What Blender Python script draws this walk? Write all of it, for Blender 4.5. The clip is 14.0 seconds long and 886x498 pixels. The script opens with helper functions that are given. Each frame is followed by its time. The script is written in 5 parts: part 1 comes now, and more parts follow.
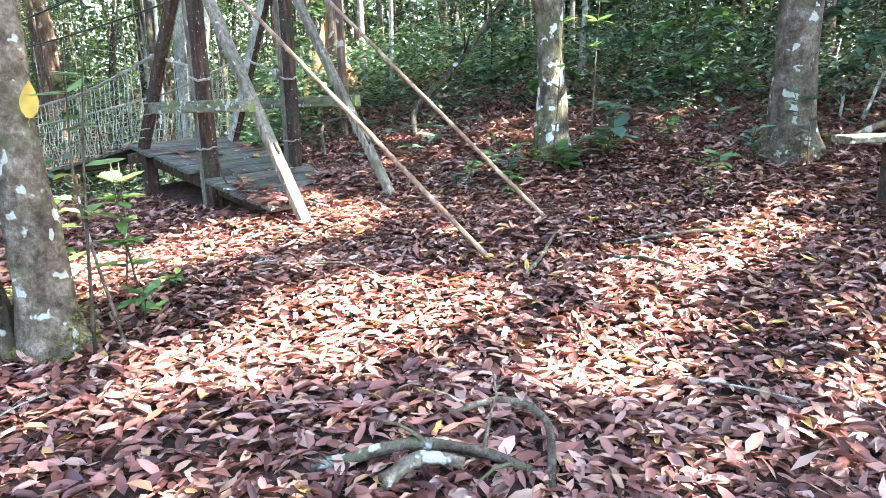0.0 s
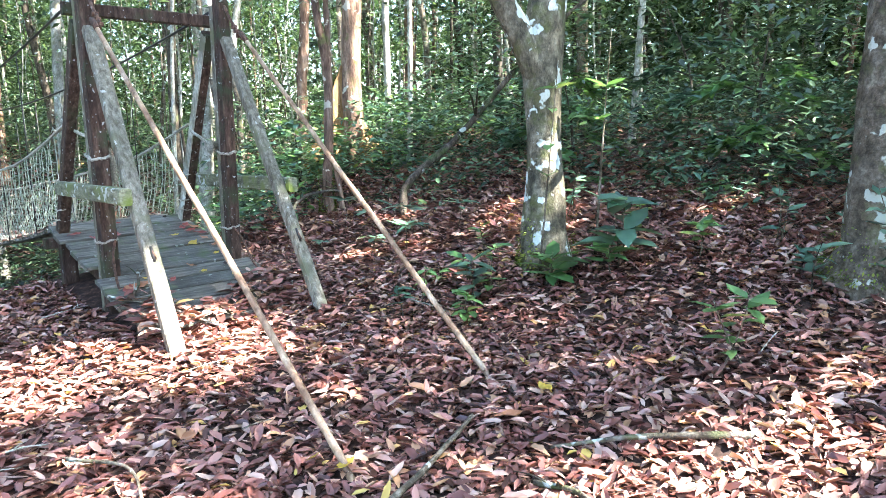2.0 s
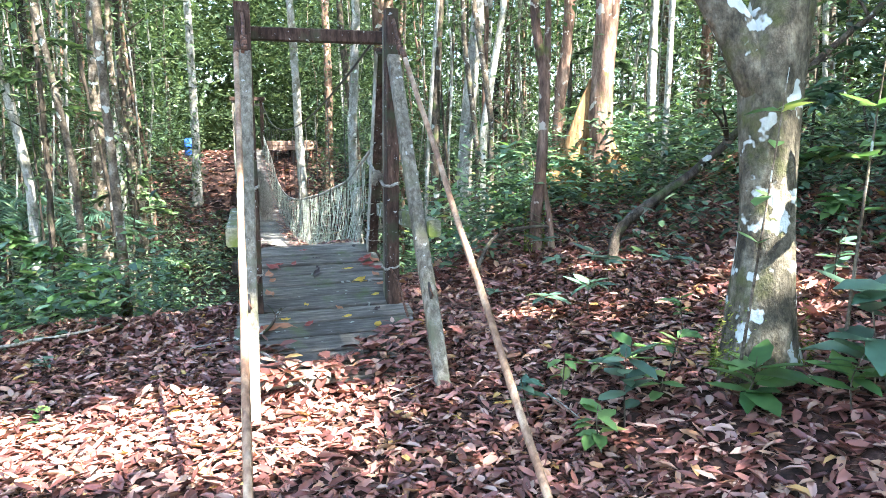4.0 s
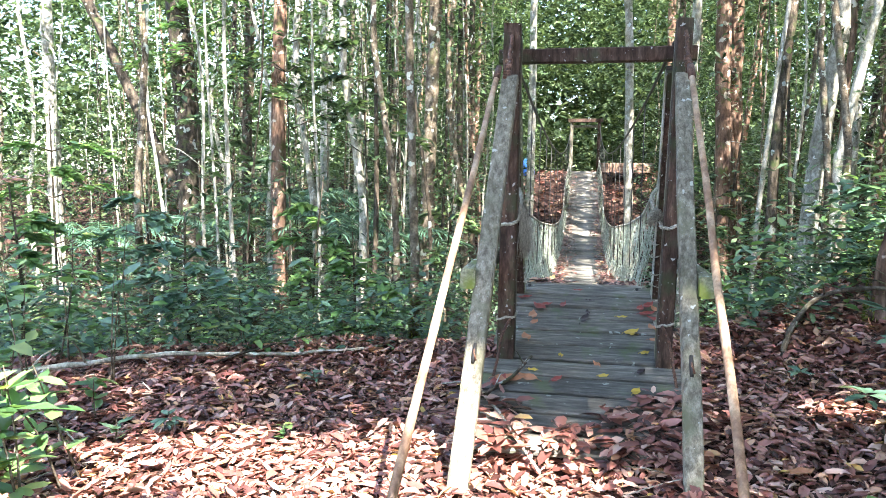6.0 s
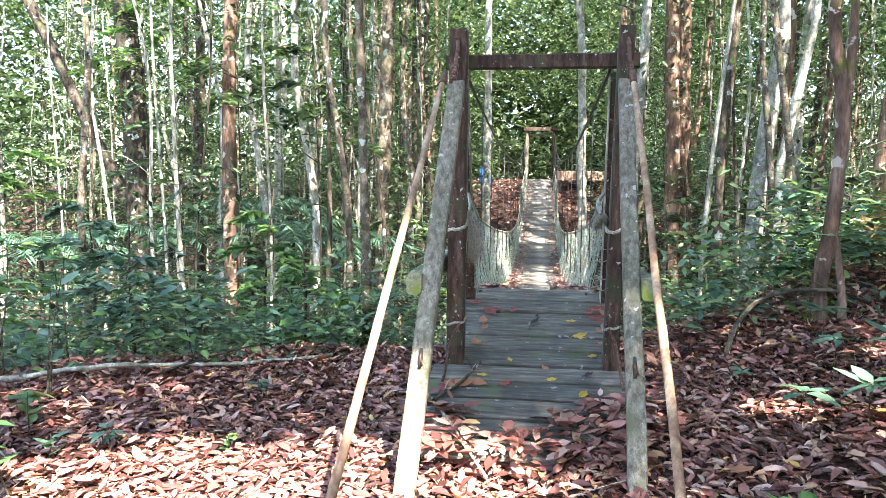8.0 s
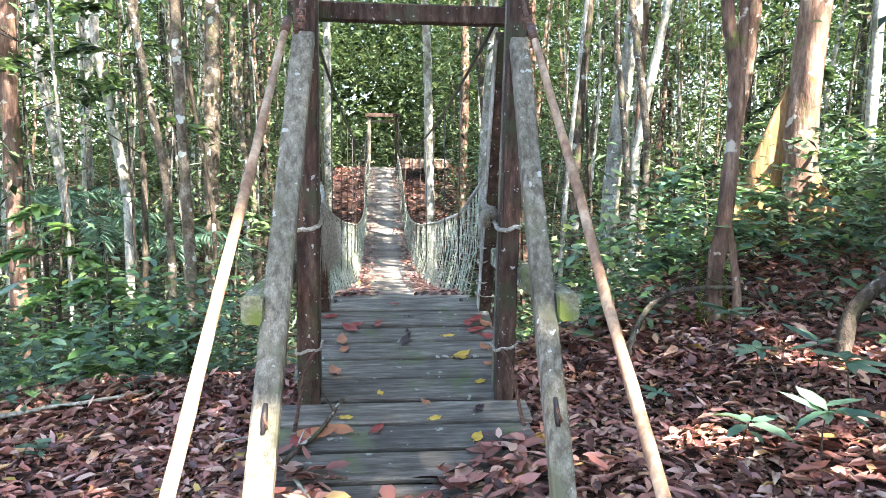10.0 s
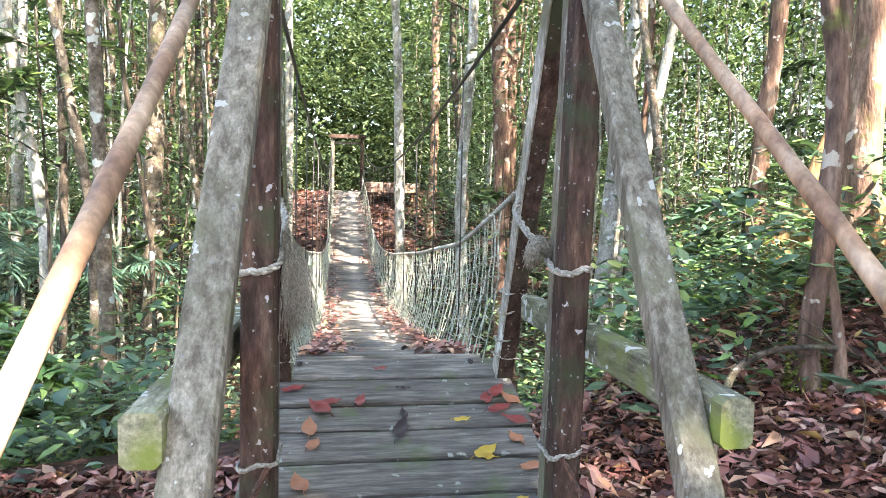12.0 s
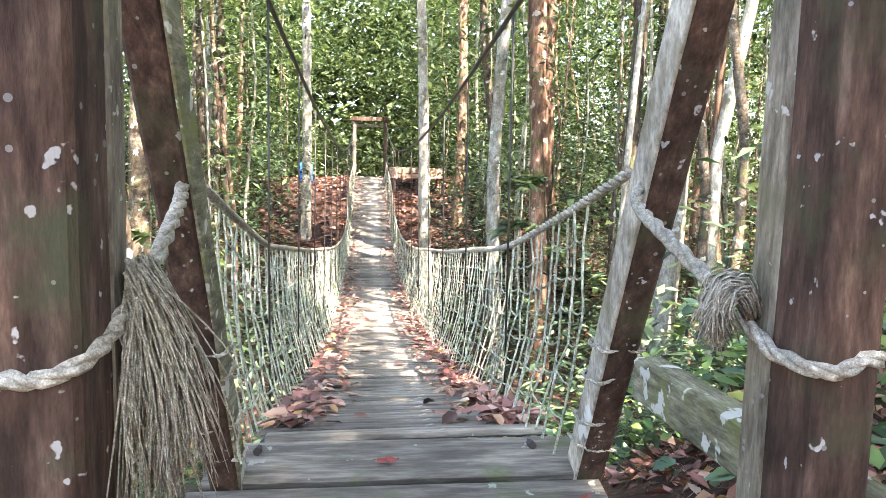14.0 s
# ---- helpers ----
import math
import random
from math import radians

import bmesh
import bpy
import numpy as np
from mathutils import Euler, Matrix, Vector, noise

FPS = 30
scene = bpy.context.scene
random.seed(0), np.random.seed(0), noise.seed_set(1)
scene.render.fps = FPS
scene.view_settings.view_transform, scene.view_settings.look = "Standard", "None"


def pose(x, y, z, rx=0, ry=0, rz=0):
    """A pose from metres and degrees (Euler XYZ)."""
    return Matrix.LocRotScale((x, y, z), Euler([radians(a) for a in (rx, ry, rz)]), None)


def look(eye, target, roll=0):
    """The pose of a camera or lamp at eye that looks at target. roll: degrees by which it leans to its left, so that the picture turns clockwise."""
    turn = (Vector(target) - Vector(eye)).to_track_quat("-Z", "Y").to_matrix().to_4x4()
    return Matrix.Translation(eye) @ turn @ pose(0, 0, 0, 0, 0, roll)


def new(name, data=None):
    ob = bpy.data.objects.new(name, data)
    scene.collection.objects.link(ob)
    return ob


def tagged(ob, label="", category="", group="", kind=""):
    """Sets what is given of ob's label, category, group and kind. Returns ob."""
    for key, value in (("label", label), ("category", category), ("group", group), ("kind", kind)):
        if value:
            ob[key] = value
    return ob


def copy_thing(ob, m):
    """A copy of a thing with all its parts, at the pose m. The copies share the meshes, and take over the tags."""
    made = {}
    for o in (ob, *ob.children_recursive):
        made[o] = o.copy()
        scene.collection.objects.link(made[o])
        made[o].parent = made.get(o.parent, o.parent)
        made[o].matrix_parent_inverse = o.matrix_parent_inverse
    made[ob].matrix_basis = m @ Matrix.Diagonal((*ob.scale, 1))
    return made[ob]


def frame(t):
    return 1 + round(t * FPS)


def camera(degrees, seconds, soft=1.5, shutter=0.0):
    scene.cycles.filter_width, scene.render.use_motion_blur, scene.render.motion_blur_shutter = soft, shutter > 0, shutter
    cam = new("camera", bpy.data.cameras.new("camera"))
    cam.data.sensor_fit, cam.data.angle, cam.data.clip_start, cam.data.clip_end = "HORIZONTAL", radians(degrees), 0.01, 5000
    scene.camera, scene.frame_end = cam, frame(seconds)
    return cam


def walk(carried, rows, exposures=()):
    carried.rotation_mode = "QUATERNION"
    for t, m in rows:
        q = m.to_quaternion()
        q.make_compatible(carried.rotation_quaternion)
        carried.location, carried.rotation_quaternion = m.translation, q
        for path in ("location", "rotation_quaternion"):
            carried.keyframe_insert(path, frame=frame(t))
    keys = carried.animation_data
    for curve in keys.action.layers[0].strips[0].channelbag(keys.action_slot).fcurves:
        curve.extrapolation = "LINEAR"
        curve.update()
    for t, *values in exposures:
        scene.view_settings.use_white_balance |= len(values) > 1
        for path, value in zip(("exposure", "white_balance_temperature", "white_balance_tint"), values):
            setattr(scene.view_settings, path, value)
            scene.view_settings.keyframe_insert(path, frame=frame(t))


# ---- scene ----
cam = camera(64.7, 14.0, soft=0.8)
PATH = [
    (0, (-3.922, -5.326, 0.354), (-2.402, -4.099, -0.076), -2.2),
    (0.5, (-3.463, -5.35, 0.429), (-1.829, -4.271, 0.021), -2.4),
    (1, (-2.936, -5.272, 0.436), (-1.338, -4.126, 0.068), -2.3),
    (1.5, (-2.461, -5.206, 0.523), (-0.983, -3.902, 0.186), -2.0),
    (2, (-2.0, -5.126, 0.646), (-0.664, -3.673, 0.327), -1.5),
    (2.2, (-1.836, -5.066, 0.638), (-0.559, -3.558, 0.329), -1.4),
    (4.3, (-0.37, -4.599, 0.808), (0.023, -2.657, 0.532), -0.6),
    (4.5, (-0.269, -4.511, 0.823), (0.007, -2.55, 0.548), -0.5),
    (5, (-0.096, -4.317, 0.84), (-0.042, -2.335, 0.572), -0.1),
    (5.5, (-0.034, -4.228, 0.865), (-0.162, -2.247, 0.622), 0.2),
    (6, (-0.019, -4.189, 0.86), (-0.406, -2.239, 0.64), 0.6),
    (6.5, (-0.005, -4.176, 0.857), (-0.546, -2.262, 0.647), 0.8),
    (7, (0.019, -4.164, 0.847), (-0.501, -2.244, 0.643), 0.8),
    (7.5, (0.034, -4.168, 0.842), (-0.363, -2.217, 0.648), 0.6),
    (8, (0.043, -4.16, 0.839), (-0.23, -2.188, 0.645), 0.5),
    (8.5, (0.049, -4.102, 0.84), (-0.108, -2.119, 0.63), 0.2),
    (9, (0.009, -3.897, 0.83), (-0.009, -1.909, 0.608), 0.2),
    (9.2, (-0.016, -3.78, 0.835), (0.02, -1.793, 0.61), 0.1),
    (11.3, (-0.222, -2.381, 0.783), (0.032, -0.406, 0.593), 1.4),
    (11.5, (-0.216, -2.271, 0.778), (0.014, -0.292, 0.603), 1.3),
    (12, (-0.223, -2.064, 0.772), (0.07, -0.091, 0.626), 1.2),
    (12.5, (-0.222, -1.919, 0.764), (0.125, 0.045, 0.619), 1.1),
    (13, (-0.168, -1.632, 0.729), (0.125, 0.34, 0.571), 0.9),
    (13.5, (-0.088, -1.269, 0.749), (0.149, 0.71, 0.575), 1.1),
    (14, (-0.096, -0.82, 0.769), (0.123, 1.159, 0.582), 1.0),
]
walk(cam, [(t, look(e, g, r)) for t, e, g, r in PATH], exposures=[(0.0, 3.7, 6400, 14), (2.0, 3.65, 6200, 9), (5.0, 3.42, 6200, 12), (6.5, 3.25, 6500, 12), (9.0, 3.42, 6500, 14), (11.5, 3.65, 6900, 18), (14.0, 3.95, 7400, 21)])

# ---- world, sun, exposure ----
SUN_DIR = Vector((0.34, -0.50, 0.80)).normalized()   # towards the sun
world = bpy.data.worlds.new("sky")
scene.world = world
world.use_nodes = True
wn = world.node_tree.nodes
sky = wn.new("ShaderNodeTexSky")
sky.sky_type = "NISHITA"
sky.sun_disc = False
sky.sun_elevation = math.asin(SUN_DIR.z)
sky.sun_rotation = math.atan2(SUN_DIR.x, SUN_DIR.y)
world.node_tree.links.new(sky.outputs[0], wn["Background"].inputs[0])
wn["Background"].inputs[1].default_value = 0.15
sun = new("sun", bpy.data.lights.new("sun", "SUN"))
sun.data.energy, sun.data.angle, sun.data.color = 5.0, radians(0.6), (1.0, 0.95, 0.86)
sun.matrix_world = look(SUN_DIR * 40, (0, 0, 0))

RNG = np.random.default_rng(7)
ZUP = Vector((0, 0, 1))

# ---- materials ----


def material(name, rough=0.8, spec=0.3):
    m = bpy.data.materials.new(name)
    m.use_nodes = True
    b = m.node_tree.nodes["Principled BSDF"]
    b.inputs["Roughness"].default_value = rough
    b.inputs["Specular IOR Level"].default_value = spec
    return m, m.node_tree.nodes, m.node_tree.links, b


def ramp(nodes, stops, mode="LINEAR"):
    r = nodes.new("ShaderNodeValToRGB")
    r.color_ramp.interpolation = mode
    e = r.color_ramp.elements
    while len(e) < len(stops):
        e.new(0.5)
    for k, (p, c) in zip(e, stops):
        k.position, k.color = p, (*c, 1)
    return r


def noise_node(nodes, links, scale, detail=4.0, rough=0.6, stretch=(1, 1, 1)):
    co = nodes.new("ShaderNodeTexCoord")
    mp = nodes.new("ShaderNodeMapping")
    mp.inputs["Scale"].default_value = stretch
    n = nodes.new("ShaderNodeTexNoise")
    n.inputs["Scale"].default_value, n.inputs["Detail"].default_value, n.inputs["Roughness"].default_value = scale, detail, rough
    links.new(co.outputs["Object"], mp.inputs[0])
    links.new(mp.outputs[0], n.inputs["Vector"])
    return n


def mix(nodes, links, fac, a, b, mode="MIX"):
    m = nodes.new("ShaderNodeMix")
    m.data_type, m.blend_type = "RGBA", mode
    if isinstance(fac, (int, float)):
        m.inputs["Factor"].default_value = fac
    else:
        links.new(fac, m.inputs["Factor"])
    for sock, v in ((m.inputs[6], a), (m.inputs[7], b)):
        if isinstance(v, tuple):
            sock.default_value = (*v, 1)
        else:
            links.new(v, sock)
    return m.outputs[2]


def bump(nodes, links, bsdf, height, strength, dist=0.01):
    b = nodes.new("ShaderNodeBump")
    b.inputs["Strength"].default_value, b.inputs["Distance"].default_value = strength, dist
    links.new(height, b.inputs["Height"])
    links.new(b.outputs[0], bsdf.inputs["Normal"])


def spotted(name, stops, spot, spot_at, spot_scale, grain=(40, (1, 1, 0.12)), rough=0.85, strength=0.5, moss=None, mossy=0.62, random_tint=0.0, spec=0.25, relief=0.012, fine_range=(0.62, 1.3), dots=0):
    """Grained surface with blotches of lichen and, if given, larger patches of moss."""
    m, n, l, b = material(name, rough, spec)
    g = noise_node(n, l, grain[0], 5, 0.65, grain[1])
    c = ramp(n, [(0.5 + (p - 0.5) * 0.6, q) for p, q in stops])
    l.new(g.outputs["Fac"], c.inputs[0])
    col = c.outputs[0]
    fine = noise_node(n, l, grain[0] * 4.5, 3, 0.7, grain[1])
    finer = ramp(n, [(0.32, (fine_range[0],) * 3), (0.66, (fine_range[1],) * 3)])
    l.new(fine.outputs["Fac"], finer.inputs[0])
    col = mix(n, l, 1.0, col, finer.outputs[0], "MULTIPLY")
    big = noise_node(n, l, 2.3, 3)
    bigr = ramp(n, [(0.3, (0.65, 0.65, 0.65)), (0.7, (1.25, 1.25, 1.25))])
    l.new(big.outputs["Fac"], bigr.inputs[0])
    col = mix(n, l, 1.0, col, bigr.outputs[0], "MULTIPLY")
    if random_tint:
        oi = n.new("ShaderNodeObjectInfo")
        rr = ramp(n, [(0.0, (1 - random_tint, 1 - random_tint, 1 - random_tint)), (0.5, (1, 0.96, 0.92)), (1.0, (1 + random_tint, 1 + random_tint * 0.9, 1 + random_tint * 0.7))])
        l.new(oi.outputs["Random"], rr.inputs[0])
        col = mix(n, l, 1.0, col, rr.outputs[0], "MULTIPLY")
    if moss:
        mn = noise_node(n, l, 5.0, 5)
        mr = ramp(n, [(mossy - 0.05, (0, 0, 0)), (mossy + 0.1, (1, 1, 1))])
        l.new(mn.outputs["Fac"], mr.inputs[0])
        col = mix(n, l, mr.outputs[0], col, moss)
    sn = noise_node(n, l, spot_scale, 3, 0.5)
    sr = ramp(n, [(spot_at, (0, 0, 0)), (spot_at + 0.025, (1, 1, 1))])
    l.new(sn.outputs["Fac"], sr.inputs[0])
    col = mix(n, l, sr.outputs[0], col, spot)
    if dots:
        co = n.new("ShaderNodeTexCoord")
        vo = n.new("ShaderNodeTexVoronoi")
        vo.inputs["Scale"].default_value = dots
        l.new(co.outputs["Object"], vo.inputs["Vector"])
        sep = n.new("ShaderNodeSeparateColor")
        l.new(vo.outputs["Color"], sep.inputs[0])
        size = n.new("ShaderNodeMath")
        size.operation = "MULTIPLY_ADD"
        size.inputs[1].default_value, size.inputs[2].default_value = 0.8, -0.55
        l.new(sep.outputs[0], size.inputs[0])
        less = n.new("ShaderNodeMath")
        less.operation = "LESS_THAN"
        l.new(vo.outputs["Distance"], less.inputs[0])
        l.new(size.outputs[0], less.inputs[1])
        col = mix(n, l, less.outputs[0], col, tuple(0.5 * k for k in spot))
    l.new(col, b.inputs["Base Color"])
    bump(n, l, b, g.outputs["Fac"], strength, relief)
    return m


def foliage(name, stops, rough=0.45, through_light=0.35, gloss=0.2):
    m, n, l, b = material(name, rough, gloss)
    geo = n.new("ShaderNodeNewGeometry")
    c = ramp(n, stops)
    l.new(geo.outputs["Random Per Island"], c.inputs[0])
    sp = noise_node(n, l, 9.0, 2)
    spr = ramp(n, [(0.3, (0.8, 0.8, 0.8)), (0.7, (1.15, 1.15, 1.15))])
    l.new(sp.outputs["Fac"], spr.inputs[0])
    col = mix(n, l, 1.0, c.outputs[0], spr.outputs[0], "MULTIPLY")
    l.new(col, b.inputs["Base Color"])
    if through_light:
        tr = n.new("ShaderNodeBsdfTranslucent")
        warm = mix(n, l, 1.0, col, (1.25, 1.25, 0.85), "MULTIPLY")
        l.new(warm, tr.inputs[0])
        ms = n.new("ShaderNodeMixShader")
        ms.inputs[0].default_value = through_light
        out = n["Material Output"]
        l.new(b.outputs[0], ms.inputs[1])
        l.new(tr.outputs[0], ms.inputs[2])
        l.new(ms.outputs[0], out.inputs[0])
    return m


WOOD_GREY = spotted("weathered_timber", [(0.3, (0.100, 0.088, 0.064)), (0.5, (0.172, 0.155, 0.117)), (0.75, (0.265, 0.245, 0.195))], (0.38, 0.385, 0.345), 0.665, 26, (40, (1, 1, 0.2)), moss=(0.125, 0.125, 0.076), mossy=0.58, dots=58, fine_range=(0.7, 1.2))
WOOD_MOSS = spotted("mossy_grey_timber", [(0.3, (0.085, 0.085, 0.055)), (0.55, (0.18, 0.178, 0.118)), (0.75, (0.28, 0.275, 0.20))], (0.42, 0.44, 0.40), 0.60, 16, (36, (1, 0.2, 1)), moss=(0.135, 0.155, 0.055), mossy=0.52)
WOOD_DARK = spotted("dark_timber", [(0.3, (0.030, 0.017, 0.012)), (0.6, (0.074, 0.044, 0.032)), (0.8, (0.122, 0.082, 0.061))], (0.33, 0.33, 0.32), 0.675, 30, (34, (1, 1, 0.22)), moss=(0.045, 0.052, 0.027), mossy=0.57, dots=50, fine_range=(0.75, 1.2))
WOOD_DECK = spotted("deck_timber", [(0.3, (0.070, 0.067, 0.058)), (0.55, (0.125, 0.119, 0.105)), (0.75, (0.195, 0.187, 0.165))], (0.26, 0.28, 0.24), 0.69, 18, (44, (0.12, 1, 1)), moss=(0.085, 0.105, 0.05), mossy=0.61, random_tint=0.22, rough=0.75, fine_range=(0.9, 1.07))
WOOD_SLAT = spotted("slat_timber", [(0.3, (0.095, 0.088, 0.075)), (0.55, (0.175, 0.165, 0.145)), (0.75, (0.28, 0.265, 0.235))], (0.36, 0.37, 0.32), 0.70, 14, (26, (0.12, 1, 1)), random_tint=0.38, rough=0.7, fine_range=(0.8, 1.15))
MOSSY_END = spotted("mossy_timber", [(0.3, (0.13, 0.135, 0.085)), (0.6, (0.25, 0.25, 0.17)), (0.8, (0.36, 0.355, 0.27))], (0.5, 0.52, 0.45), 0.66, 20, (20, (1, 0.15, 1)), moss=(0.15, 0.19, 0.04), mossy=0.5)
BARK_LICHEN = spotted("lichened_bark", [(0.3, (0.06, 0.052, 0.035)), (0.55, (0.15, 0.13, 0.09)), (0.8, (0.26, 0.23, 0.17))], (0.58, 0.62, 0.58), 0.575, 7.0, (14, (1, 1, 0.6)), moss=(0.09, 0.10, 0.03), mossy=0.56, strength=0.9, relief=0.04)
BARK_GREY = spotted("grey_bark", [(0.3, (0.065, 0.052, 0.036)), (0.55, (0.145, 0.12, 0.09)), (0.8, (0.25, 0.225, 0.18))], (0.42, 0.44, 0.38), 0.62, 9, (12, (1, 1, 0.9)), moss=(0.11, 0.115, 0.05), mossy=0.6, strength=0.9, random_tint=0.3, relief=0.04)
BARK_RED = spotted("reddish_bark", [(0.3, (0.09, 0.052, 0.036)), (0.55, (0.185, 0.115, 0.082)), (0.8, (0.33, 0.23, 0.17))], (0.42, 0.37, 0.30), 0.62, 8, (10, (1, 1, 0.25)), moss=(0.10, 0.11, 0.03), mossy=0.62, strength=0.6, random_tint=0.2, relief=0.04)
BARK_DARK = spotted("dark_bark", [(0.3, (0.03, 0.025, 0.018)), (0.55, (0.075, 0.06, 0.045)), (0.8, (0.14, 0.115, 0.09))], (0.36, 0.38, 0.34), 0.64, 7, (14, (1, 1, 0.5)), moss=(0.05, 0.07, 0.02), mossy=0.6, strength=0.9, random_tint=0.3, relief=0.04)
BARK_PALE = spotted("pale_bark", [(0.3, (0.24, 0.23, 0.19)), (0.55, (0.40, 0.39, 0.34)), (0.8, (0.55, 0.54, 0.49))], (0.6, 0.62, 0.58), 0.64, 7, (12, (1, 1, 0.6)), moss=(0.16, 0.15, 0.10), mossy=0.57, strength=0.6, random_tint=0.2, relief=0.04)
BARK_ORANGE = spotted("orange_bark", [(0.3, (0.17, 0.09, 0.035)), (0.6, (0.29, 0.165, 0.07)), (0.8, (0.40, 0.26, 0.14))], (0.34, 0.25, 0.15), 0.66, 8, (10, (1, 1, 0.2)), moss=(0.10, 0.10, 0.04), mossy=0.6, relief=0.04)
BOARD_PALE = spotted("pale_sawn_timber", [(0.3, (0.22, 0.13, 0.09)), (0.55, (0.31, 0.20, 0.145)), (0.8, (0.40, 0.28, 0.21))], (0.32, 0.24, 0.19), 0.7, 8, (20, (0.1, 1, 1)))
ROPE = spotted("old_rope", [(0.3, (0.22, 0.205, 0.165)), (0.6, (0.38, 0.362, 0.30)), (0.8, (0.52, 0.50, 0.435))], (0.46, 0.455, 0.41), 0.7, 30, (90, (1, 1, 1)))
NET_ROPE = spotted("net_rope", [(0.3, (0.22, 0.25, 0.19)), (0.6, (0.40, 0.44, 0.36)), (0.8, (0.56, 0.60, 0.51))], (0.62, 0.64, 0.57), 0.68, 20, (60, (1, 1, 1)))
POLE = spotted("cane_pole", [(0.3, (0.20, 0.115, 0.07)), (0.5, (0.33, 0.215, 0.135)), (0.75, (0.47, 0.355, 0.25))], (0.16, 0.09, 0.05), 0.66, 5, (8, (1, 1, 0.35)), rough=0.5, strength=0.2)
CABLE, _n, _l, _b = material("steel_cable", 0.5, 0.4)
_b.inputs["Base Color"].default_value = (0.022, 0.02, 0.019, 1)
RUST = spotted("rusty_metal", [(0.3, (0.05, 0.028, 0.02)), (0.6, (0.12, 0.06, 0.04)), (0.8, (0.2, 0.11, 0.07))], (0.25, 0.2, 0.17), 0.7, 20, (50, (1, 1, 1)), rough=0.6)
BLUE, _n, _l, _b = material("blue_plastic", 0.4, 0.5)
_c = ramp(_n, [(0.35, (0.02, 0.10, 0.42)), (0.65, (0.05, 0.20, 0.62))])
_l.new(noise_node(_n, _l, 3.0).outputs["Fac"], _c.inputs[0])
_l.new(_c.outputs[0], _b.inputs["Base Color"])

LITTER = foliage("dry_leaves", [(0.0, (0.045, 0.019, 0.016)), (0.2, (0.125, 0.045, 0.036)), (0.45, (0.245, 0.094, 0.072)), (0.68, (0.36, 0.172, 0.135)), (0.86, (0.50, 0.34, 0.27)), (0.982, (0.46, 0.24, 0.12)), (1.0, (0.54, 0.38, 0.09))], 0.33, 0.08, 0.5)
SOIL = spotted("forest_soil", [(0.3, (0.020, 0.011, 0.008)), (0.6, (0.055, 0.028, 0.02)), (0.8, (0.11, 0.058, 0.042))], (0.12, 0.065, 0.045), 0.62, 14, (18, (1, 1, 1)))
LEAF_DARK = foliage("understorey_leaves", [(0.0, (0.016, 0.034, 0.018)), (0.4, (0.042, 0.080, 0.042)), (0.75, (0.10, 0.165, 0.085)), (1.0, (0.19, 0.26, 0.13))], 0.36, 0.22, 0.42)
LEAF_MID = foliage("forest_leaves", [(0.0, (0.018, 0.036, 0.016)), (0.4, (0.050, 0.092, 0.040)), (0.75, (0.11, 0.175, 0.07)), (1.0, (0.20, 0.28, 0.11))], 0.36, 0.28, 0.42)
LEAF_FRESH = foliage("fresh_leaves", [(0.0, (0.06, 0.14, 0.045)), (0.5, (0.12, 0.235, 0.075)), (0.9, (0.20, 0.32, 0.11)), (1.0, (0.33, 0.36, 0.10))], 0.36, 0.36, 0.42)
LEAF_FAR = foliage("far_leaves", [(0.0, (0.020, 0.038, 0.018)), (0.4, (0.045, 0.074, 0.034)), (0.75, (0.080, 0.118, 0.055)), (1.0, (0.125, 0.165, 0.080))], 0.6, 0.3, 0.1)
MOSS = foliage("moss", [(0.0, (0.06, 0.085, 0.015)), (0.6, (0.14, 0.17, 0.03)), (1.0, (0.24, 0.25, 0.05))], 0.8, 0.15)
LEAF_BLUE = foliage("bluish_leaves", [(0.0, (0.045, 0.10, 0.068)), (0.6, (0.09, 0.175, 0.115)), (1.0, (0.16, 0.26, 0.16))], 0.36, 0.3, 0.42)

# ---- building helpers ----


def part(name, bm, mat, parent, label=""):
    me = bpy.data.meshes.new(name)
    bm.to_mesh(me)
    bm.free()
    me.materials.append(mat)
    ob = new(name, me)
    ob.parent = parent
    if label:
        tagged(ob, label)
    return ob


def thing(name, at, label, category, group="", kind=""):
    ob = new(name)
    ob.empty_display_size = 0.1
    ob.location = at
    bpy.context.view_layer.update()
    return tagged(ob, label, category, group, kind)


def shift(bm, at):
    for v in bm.verts:
        v.co -= Vector(at)
    return bm


